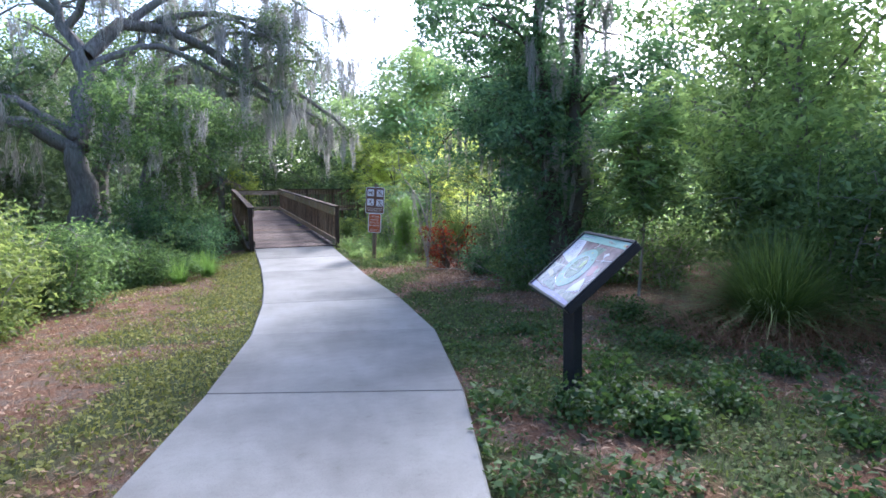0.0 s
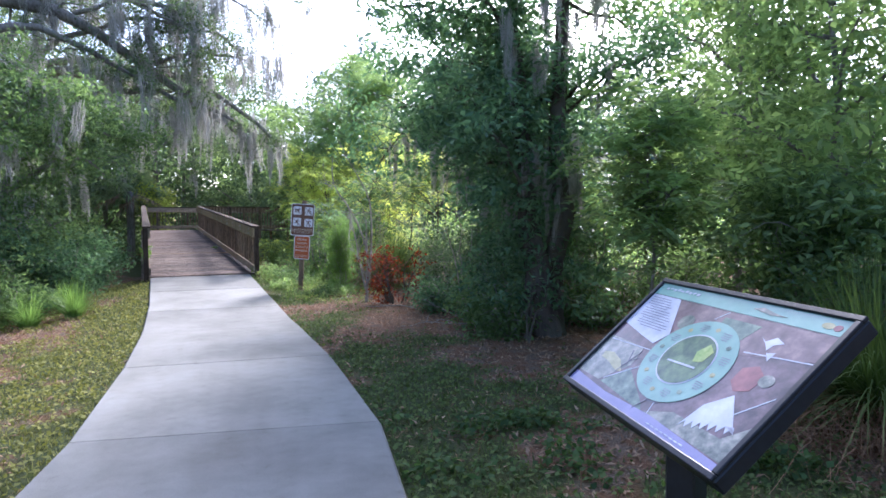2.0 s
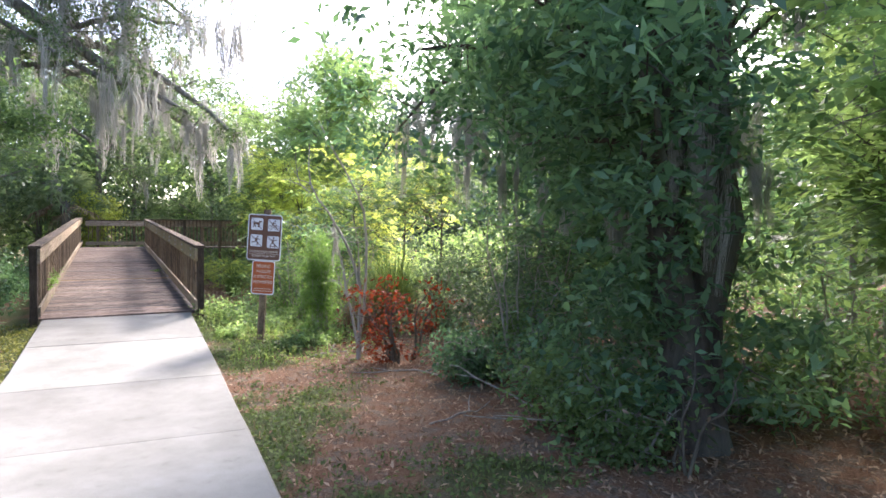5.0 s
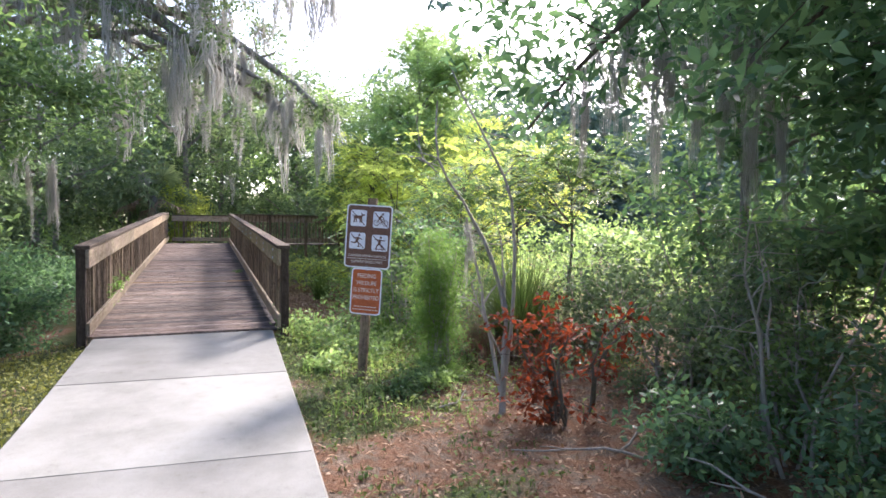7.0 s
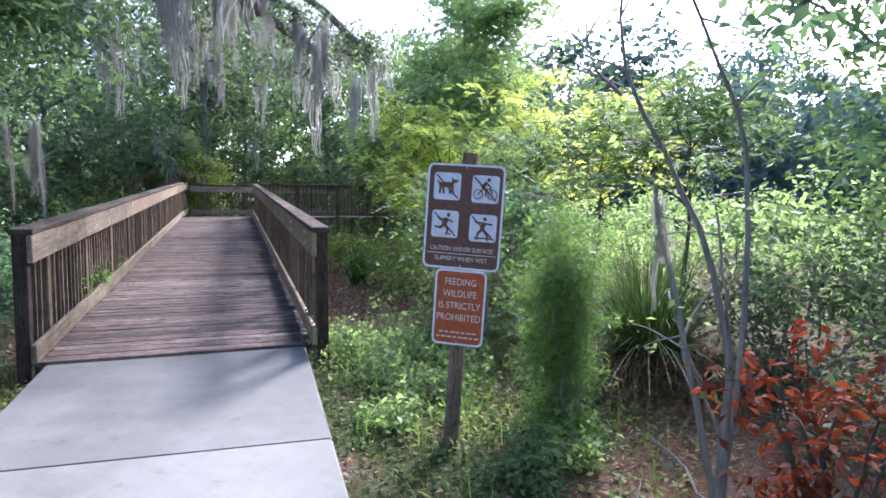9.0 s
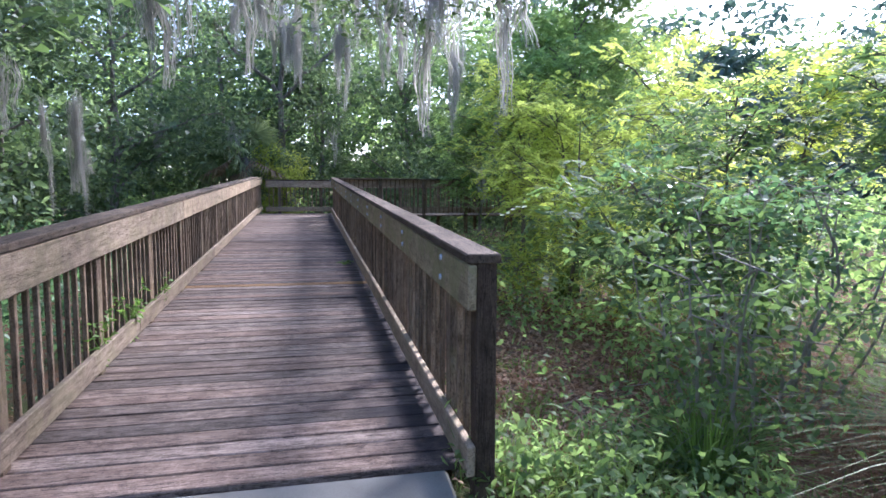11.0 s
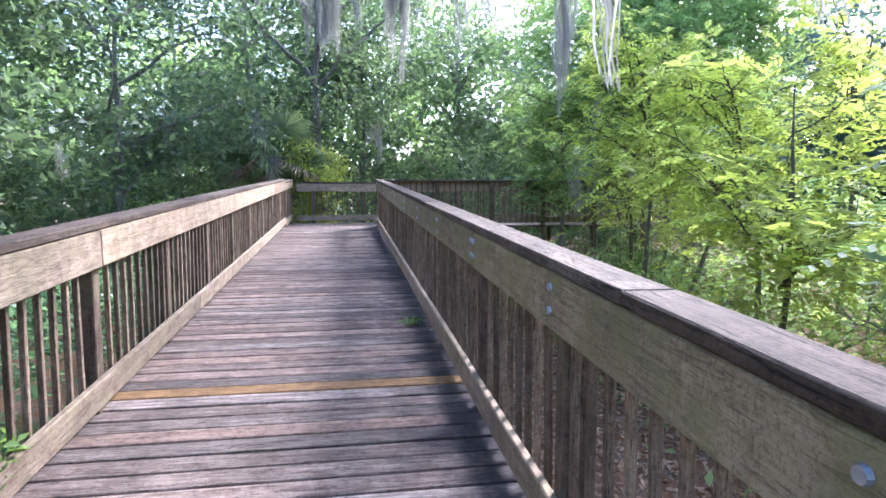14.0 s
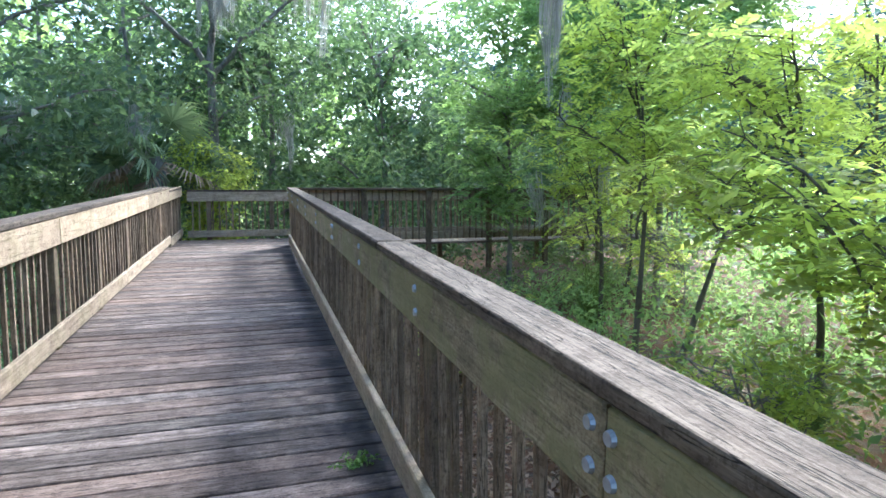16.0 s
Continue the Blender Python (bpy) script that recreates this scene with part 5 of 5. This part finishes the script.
def mossy_stem(x, y):
    rng = np.random.default_rng(174)
    root = empty("dead_sapling", pose(*on(x, y)))
    tagged(root, "broken dead sapling draped with pale grey moss", "sapling")
    V, F = tubes([(curve_pts((0.2, -0.15, -0.06), (-0.08, 0.02, 1.66), 0.03, rng, 9, 0.03), 0.02 * np.linspace(1, 0.5, 9)), (curve_pts((0.03, -0.06, 0.9), (0.4, 0.1, 1.2), 0.03, rng, 9, 0.03), 0.009 * np.linspace(1, 0.5, 9))], 7)
    mesh_np("stem", V, F, M_TWIG, root, True)
    hang_moss(root, [(-0.07, 0.02, 1.6), (-0.05, 0.01, 1.45)], rng, 0.36, 0.44, 0.4, FINE_MOSS)


mossy_stem(4.14, 12.5)


def stick(x, y, yaw, ln, lift, seed):
    rng = np.random.default_rng(seed)
    pts = curve_pts((-ln / 2, 0, 0.015), (ln / 2, 0, lift), 0.02, rng, 8, 0.06)
    fork = curve_pts(pts[4], pts[4] + np.array([0.25 * ln, 0.18 * ln, 0.08]), 0.02, rng, 5, 0.05)
    V, F = tubes([(pts, 0.011 * np.linspace(1, 0.4, 8)), (fork, 0.007 * np.linspace(1, 0.4, 5), 4)], 6)
    ob = mesh_np("fallen_stick", V, F, M_TWIG, None, True)
    ob.matrix_world = pose(x, y, ground_z(x, y) + 0.01, 0, 0, yaw)
    tagged(ob, "dry grey fallen stick on the leaf litter", "stick", "fallen sticks")


for k, (x, y, yaw, ln, lift) in enumerate(((4.5, 9.1, 150, 1.1, 0.1), (4.2, 9.7, 20, 0.8, 0.03), (4.7, 10.0, 110, 1.0, 0.25), (4.3, 11.2, 160, 0.9, 0.08), (5.2, 11.5, 30, 1.3, 0.35), (4.6, 12.9, 75, 0.8, 0.06), (4.0, 12.5, 10, 0.5, 0.02), (4.9, 8.7, 60, 1.2, 0.4))):
    stick(x, y, yaw, ln, lift, 820 + k)
tussock("cordgrass", "arching green cordgrass clump with dry tan blades below", on(5.4, 4.5), 1.05, 1.15, 1700, 200, M_BLADE, skirt=1500)
tussock("cordgrass", "dark arching grass clump with a dead skirt", on(5.85, 14.75), 1.15, 1.25, 1300, 201, M_BLADE, skirt=1100)
shrub("dog_fennel", "feathery green dog fennel in a soft plume", on(4.25, 13.6), 1.6, 0.26, (0.08, 0.008), M_FENNEL, 16000, 22, 202, "weed", clump_r=0.09, z0=0.05, thick=0.008)
for k, (x, y) in enumerate(((-0.2, 12.4), (-0.7, 12.0), (-0.4, 13.4), (4.2, 15.4))):
    tussock("weed_tuft", "soft pale green weeds beside the path", on(x, y), 0.5, 0.5, 260, 210 + k, M_FENNEL, category="weeds")
for k, (x, y, h) in enumerate(((3.6, 14.2, 0.3), (3.95, 14.7, 0.38), (3.25, 14.6, 0.3), (4.0, 13.1, 0.28), (3.65, 12.95, 0.22), (3.5, 15.3, 0.4), (4.6, 14.2, 0.35), (3.1, 15.2, 0.35), (3.9, 15.5, 0.45), (3.1, 13.8, 0.2))):
    shrub("weed_plant", "lush leafy green weed near the park sign", on(x, y), h, h * 0.95, (0.06, 0.03), M_LIGHT if k % 2 else M_MID, 520, 7, 430 + k, "weeds", clump_r=0.08, thick=0.003)
shrub("bush", "bright yellow-green shrub behind the railing", on(1.4, 32.7), 3.8, 0.8, (0.13, 0.06), M_BRIGHT, 5200, 9, 221)
fan_palm("cabbage_palm", "cabbage palm with drooping fan leaves behind the railing", on(0.25, 32.6), 3.0, 20, 0.95, 220)
# light green tree behind the sign, and a leafy sapling against the vines
for k, (x, y, h, nm, sp) in enumerate(((8.8, 27.0, 8.6, M_LIGHT, 3.4), (12.4, 33.0, 9.0, M_LIGHT, 3.4), (6.9, 29.0, 5.0, M_LIGHT, 1.6), (5.6, 6.9, 2.9, M_LIGHT, 0.9))):
    rng_ = np.random.default_rng(90 + k)
    lim = []
    for j in range(12):
        az, r = rng_.uniform(0, 6.28), sp * rng_.uniform(0.4, 1.0)
        z0 = h * (0.3 + 0.55 * (j + rng_.uniform(0, 1)) / 12)
        lim.append(((0, 0, z0), (math.cos(az) * r, math.sin(az) * r, z0 + h * rng_.uniform(0.05, 0.2)), 0.08, 0.03 if h > 4 else 0.012))
    tree("light_tree", "slim tree with airy light green foliage", on(x, y), [(0, 0, -0.2), (0.1, 0, h * 0.4), (0, 0.15, h * 0.92)], 0.06 if h > 4 else 0.025, lim,
         (0.26, 0.05), nm, (8500, 3200, 1500, 900)[k], (0.75, 0.7, 0.4, 0.2)[k], 9, 0, seed=95 + k, lo=0.2, twig=0.5, feather=True, flat_z=0.5)


def thicket(label, x0, x1, y0, y1, h, n_clump, per, leaf, mat, seed):
    """A bank of foliage that nobody could count: many clumps of leaves, taller and lower in turn."""
    rng = np.random.default_rng(seed)
    X, Y = rng.uniform(x0, x1, n_clump), rng.uniform(y0, y1, n_clump)
    top = np.array([h * (0.65 + 0.7 * noise.noise(Vector((x * 0.3, y * 0.3, seed)))) for x, y in zip(X, Y)])
    Z = np.maximum(0.1, top) * rng.uniform(0.0, 1.0, n_clump) - 0.25
    C = np.repeat(np.stack([X, Y, Z], 1), per, 0)
    r = np.repeat(rng.uniform(0.25, 0.7, n_clump), per)[:, None] * max(1.0, leaf / 0.4)
    C = C + puff(len(C), rng) * r * np.array([1, 1, 0.5])
    C[:, 2] = np.maximum(C[:, 2], -0.35)
    V, F = leaf_cloud(C, leaf, leaf * 0.45, rng)
    tagged(mesh_np("thicket", V, F, mat), label, "thicket", kind="stuff")


thicket("dense dark green thicket beside the boardwalk", -12, -3.0, 18, 38, 9.5, 760, 60, 0.19, M_OAK, 601)
thicket("leafy thicket beyond the head of the ramp", -6, 16, 33.5, 42, 7.5, 760, 50, 0.22, M_OAK, 602)
thicket("bright green scrub in the marsh", 9.0, 22, 12, 32, 2.6, 420, 50, 0.2, M_LIGHT, 603)
thicket("green thicket outside the bend", 8.2, 15, -3, 12, 4.0, 330, 50, 0.17, M_MID, 604)
thicket("green thicket on the left bank", -13, -5, 1, 17, 3.6, 360, 50, 0.17, M_MID, 605)
thicket("dark green ferny undergrowth along the railing", -3.2, -0.3, 15.9, 31, 1.0, 420, 40, 0.11, M_VINE, 612)
thicket("low green scrub below the boardwalk", 4.6, 10.5, 16, 31, 0.95, 520, 34, 0.10, M_LIGHT, 611)
for k, (x, y) in enumerate(((7.2, 26.5), (6.4, 22.0), (8.2, 28.0), (4.6, 22.2), (7.6, 19.0))):
    tussock("marsh_grass", "tall green marsh grass clump", on(x, y), 0.9, 0.7, 320, 240 + k, M_BLADE)
# far treelines whose haze sits in the bluish leaf colour
thicket("distant treeline beyond the marsh, coloured bluish for haze", 16, 78, 52, 66, 19.0, 1500, 34, 0.95, M_HAZED, 606)
thicket("distant treeline beyond the marsh, coloured bluish for haze", 36, 50, 0, 52, 14.0, 800, 34, 0.85, M_HAZED, 607)
# pale leaf here: haze is put into this treeline's colour
thicket("distant leafy treeline", -34, 9, 46, 60, 16.5, 850, 40, 0.7, M_LIGHT, 608)
thicket("distant leafy treeline", 8, 18, 46, 60, 10.0, 240, 40, 0.7, M_DARK, 610)
thicket("woods on the left side", -34, -16, -10, 48, 9.0, 420, 40, 0.55, M_FAR, 609)
# woods all round
FARS = [(-6, 19, 6), (-5.5, 23, 7), (-4.5, 27, 8.4), (-3.2, 31, 9.8), (-9, 22, 9), (-8, 28, 12.6), (-1, 36, 11.2), (2.6, 37, 10.5), (6, 37, 8.8), (12, 38, 11.2), (20, 14, 9), (-13, 16, 9), (-12, 9, 9), (-10, 3, 9), (-9, 13, 7), (16, 4, 9), (14, -4, 10), (6, -9, 10), (-5, -10, 10), (-12, -4, 10), (3.6, 44, 13.8), (-5, 43, 15.4), (11, 47, 13.8), (24, 46, 12.0), (-16, 32, 16.8)]
for k, (x, y, h) in enumerate(FARS):
    rng_ = np.random.default_rng(300 + k)
    lim = []
    for j in range(12):
        az, r = rng_.uniform(0, 6.28), h * rng_.uniform(0.18, 0.4)
        z0 = h * rng_.uniform(0.08, 0.75)
        lim.append(((0, 0, z0), (math.cos(az) * r, math.sin(az) * r, z0 + h * rng_.uniform(0.05, 0.25)), 0.08, 0.05))
    near = math.hypot(x - 3, y - 18) < 16
    tree("woodland_tree", "leafy woodland tree in the surrounding thicket", on(x, y), [(0, 0, -0.3), (0.2, 0, h * 0.4), (0, 0.3, h * 0.92)], 0.13, lim,
         (0.2, 0.1) if near else (0.3, 0.14) if y > 0 else (0.5, 0.25), (M_DARK if y > 16 else M_OAK) if x < 3 else M_FAR, 8000 if near else (1800 if y < 0 else 4500), h * 0.07, 9, 5 if near and x < 4 else 0, seed=400 + k, lo=0.2, twig=0.8)

# ---- turf, litter and straw ----
def scatter(n, x0, x1, y0, y1, seed, keep):
    rng = np.random.default_rng(seed)
    P = np.stack([rng.uniform(x0, x1, n), rng.uniform(y0, y1, n)], 1)
    lt = np.interp(P[:, 1], [p[0] for p in LEFT], [p[1] for p in LEFT])
    rt = np.interp(P[:, 1], [p[0] for p in RIGHT], [p[1] for p in RIGHT])
    ok = (P[:, 0] < lt - 0.01) | (P[:, 0] > rt + 0.01)
    P, lt, rt = P[ok], lt[ok], rt[ok]
    m = np.array([keep(x, y) for x, y in P]) > rng.uniform(0, 1, len(P))
    P = P[m]
    return np.array([(x, y, ground_z(x, y)) for x, y in P]), rng


def litter_amount(x, y):
    return 1.1 - turf_amount(x, y)


# left verge takes the dry turf with sunlight in its colour, right side the darker
for x0, x1, n, mat, words in ((-4, 2.2, 62000, M_LITDRYTURF, "short yellowing turf on the left verge, coloured brighter as sunlit"), (0.3, 6.5, 64000, M_TURF, "short patchy turf in the shade")):
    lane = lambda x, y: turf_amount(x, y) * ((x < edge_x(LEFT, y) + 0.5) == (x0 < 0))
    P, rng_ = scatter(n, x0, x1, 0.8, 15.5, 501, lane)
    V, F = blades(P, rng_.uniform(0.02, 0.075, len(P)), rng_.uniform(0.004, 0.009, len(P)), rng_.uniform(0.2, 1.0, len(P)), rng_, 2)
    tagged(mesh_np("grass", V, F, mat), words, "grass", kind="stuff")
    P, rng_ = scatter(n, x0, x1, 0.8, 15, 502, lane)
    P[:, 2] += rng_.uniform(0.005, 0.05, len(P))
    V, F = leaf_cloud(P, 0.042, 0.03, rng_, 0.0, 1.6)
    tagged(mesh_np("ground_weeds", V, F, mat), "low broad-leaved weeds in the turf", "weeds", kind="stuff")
P, rng_ = scatter(60000, -5, 8, 0.8, 18, 503, litter_amount)
P[:, 2] += rng_.uniform(0.0, 0.02, len(P))
V, F = leaf_cloud(P, 0.062, 0.022, rng_, 0.0, 2.5)
tagged(mesh_np("leaf_litter", V, F, M_LITTER), "dry fallen leaves and twigs", "leaf litter", kind="stuff")
P, rng_ = scatter(34000, -5, 8, 0.8, 18, 504, litter_amount)
V, F = blades(P, rng_.uniform(0.05, 0.16, len(P)), np.full(len(P), 0.003), rng_.uniform(0.8, 1.6, len(P)), rng_, 2)
tagged(mesh_np("pine_straw", V, F, M_STRAW), "reddish-brown pine straw", "pine straw", kind="stuff")


# raised clumps of broad-leaved weeds on the clearing and round the panel's post
def weed_clump(x, y):
    n = noise.noise(Vector((x * 1.9, y * 1.9, 5.0))) + 0.5 * noise.noise(Vector((x * 4.6, y * 4.6, 8.0)))
    post = 0.9 * math.exp(-((x - 2.4) ** 2 / 0.1 + (y - 3.4) ** 2 / 0.12))
    return max(0.0, min(1.0, 1.5 * (n - 0.02) + post)) * max(0.0, min(1.0, (6.3 - y) / 0.8))


P, rng_ = scatter(60000, 1.2, 6.0, 0.9, 6.3, 508, weed_clump)
top = np.array([weed_clump(x, y) for x, y, _ in P])
P[:, 2] += top * 0.21 * rng_.uniform(0.05, 1.0, len(P)) ** 0.8
V, F = leaf_cloud(P, 0.055, 0.04, rng_, 0.0, 1.3)
for k, (x, y, h) in enumerate(((2.55, 3.3, 0.3), (2.15, 3.25, 0.24), (2.75, 3.7, 0.3), (2.4, 2.75, 0.2), (3.2, 3.0, 0.2), (4.4, 5.6, 0.3), (3.4, 2.2, 0.18), (4.3, 3.4, 0.22))):
    shrub("weed_plant", "leafy green weed on the clearing", on(x, y), h, h * 0.9, (0.055, 0.036), M_WEED, 420, 6, 380 + k, "weeds", clump_r=0.07, thick=0.003)
tagged(mesh_np("ground_weeds", V, F, M_WEED), "raised clumps of broad-leaved green weeds", "weeds", kind="stuff")


def sign_weeds(x, y):
    return 0.72 * math.exp(-((x - 3.75) ** 2 / 0.7 + (y - 14.6) ** 2 / 3.0)) + 0.6 * noise.noise(Vector((x * 1.5, y * 1.5, 2)))


P, rng_ = scatter(40000, 2.8, 7, 12.0, 18.5, 505, sign_weeds)
P[:, 2] += rng_.uniform(0.0, 0.16, len(P)) * rng_.uniform(0.2, 1.3, len(P))
V, F = leaf_cloud(P, 0.05, 0.032, rng_, 0.0, 1.4)
tagged(mesh_np("ground_weeds", V, F, M_YELLOW), "lush low weeds round the sign", "weeds", kind="stuff")
P, rng_ = scatter(9000, 2.8, 7, 12.0, 19, 506, sign_weeds)
V, F = blades(P, rng_.uniform(0.1, 0.4, len(P)), np.full(len(P), 0.006), rng_.uniform(0.1, 0.9, len(P)), rng_, 3)
tagged(mesh_np("grass", V, F, M_FENNEL), "long fresh grass by the boardwalk", "grass", kind="stuff")
P, rng_ = scatter(26000, 2.9, 6.5, 15.6, 27, 507, lambda x, y: 0.9)
P[:, 2] += rng_.uniform(0.0, 0.025, len(P))
V, F = leaf_cloud(P, 0.085, 0.034, rng_, 0.0, 2.5)
tagged(mesh_np("leaf_litter", V, F, M_LITTER), "pale dry leaves on the ground below the railing", "leaf litter", kind="stuff")


# ---- weeds that grow through the boardwalk ----
def deck_weed(label, x, y, z, n, size, seed, reach):
    rng = np.random.default_rng(seed)
    root = tagged(empty("weed", pose(x, y, z)), label, "weed")
    lines, C = [], []
    for k in range(n):
        az = rng.uniform(0, 6.283)
        tip = np.array([math.cos(az) * reach[0], math.sin(az) * reach[1], reach[2]]) * rng.uniform(0.5, 1.0)
        pts = curve_pts((0, 0, -0.01), tip, 0.15, rng, 6, 0.08)
        lines.append((pts, 0.003 * np.linspace(1, 0.4, 6)))
        C += [p + rng.normal(size=3) * 0.012 for p in pts[1:] for _ in range(3)]
    V, F = tubes(lines, 4)
    mesh_np("stalk", V, F, M_FENNEL, root, True)
    V, F = leaf_cloud(np.array(C), size, size * 0.5, rng, 0.0, 1.0)
    mesh_np("foliage", V, F, M_FENNEL, root)


deck_weed("small green weed sprouting between the deck planks", 2.63, 21.0, deck_z(21.0), 7, 0.032, 801, (0.11, 0.08, 0.05))
deck_weed("green creeper reaching through the balusters", 0.78, 17.6, deck_z(17.6) - 0.05, 10, 0.06, 802, (0.12, 0.5, 0.5))
deck_weed("green creeper reaching through the balusters", 0.78, 18.4, deck_z(18.4) - 0.05, 9, 0.055, 803, (0.14, 0.45, 0.42))
deck_weed("green creeper reaching through the balusters", 0.78, 16.9, deck_z(16.9) - 0.05, 8, 0.055, 804, (0.14, 0.4, 0.5))
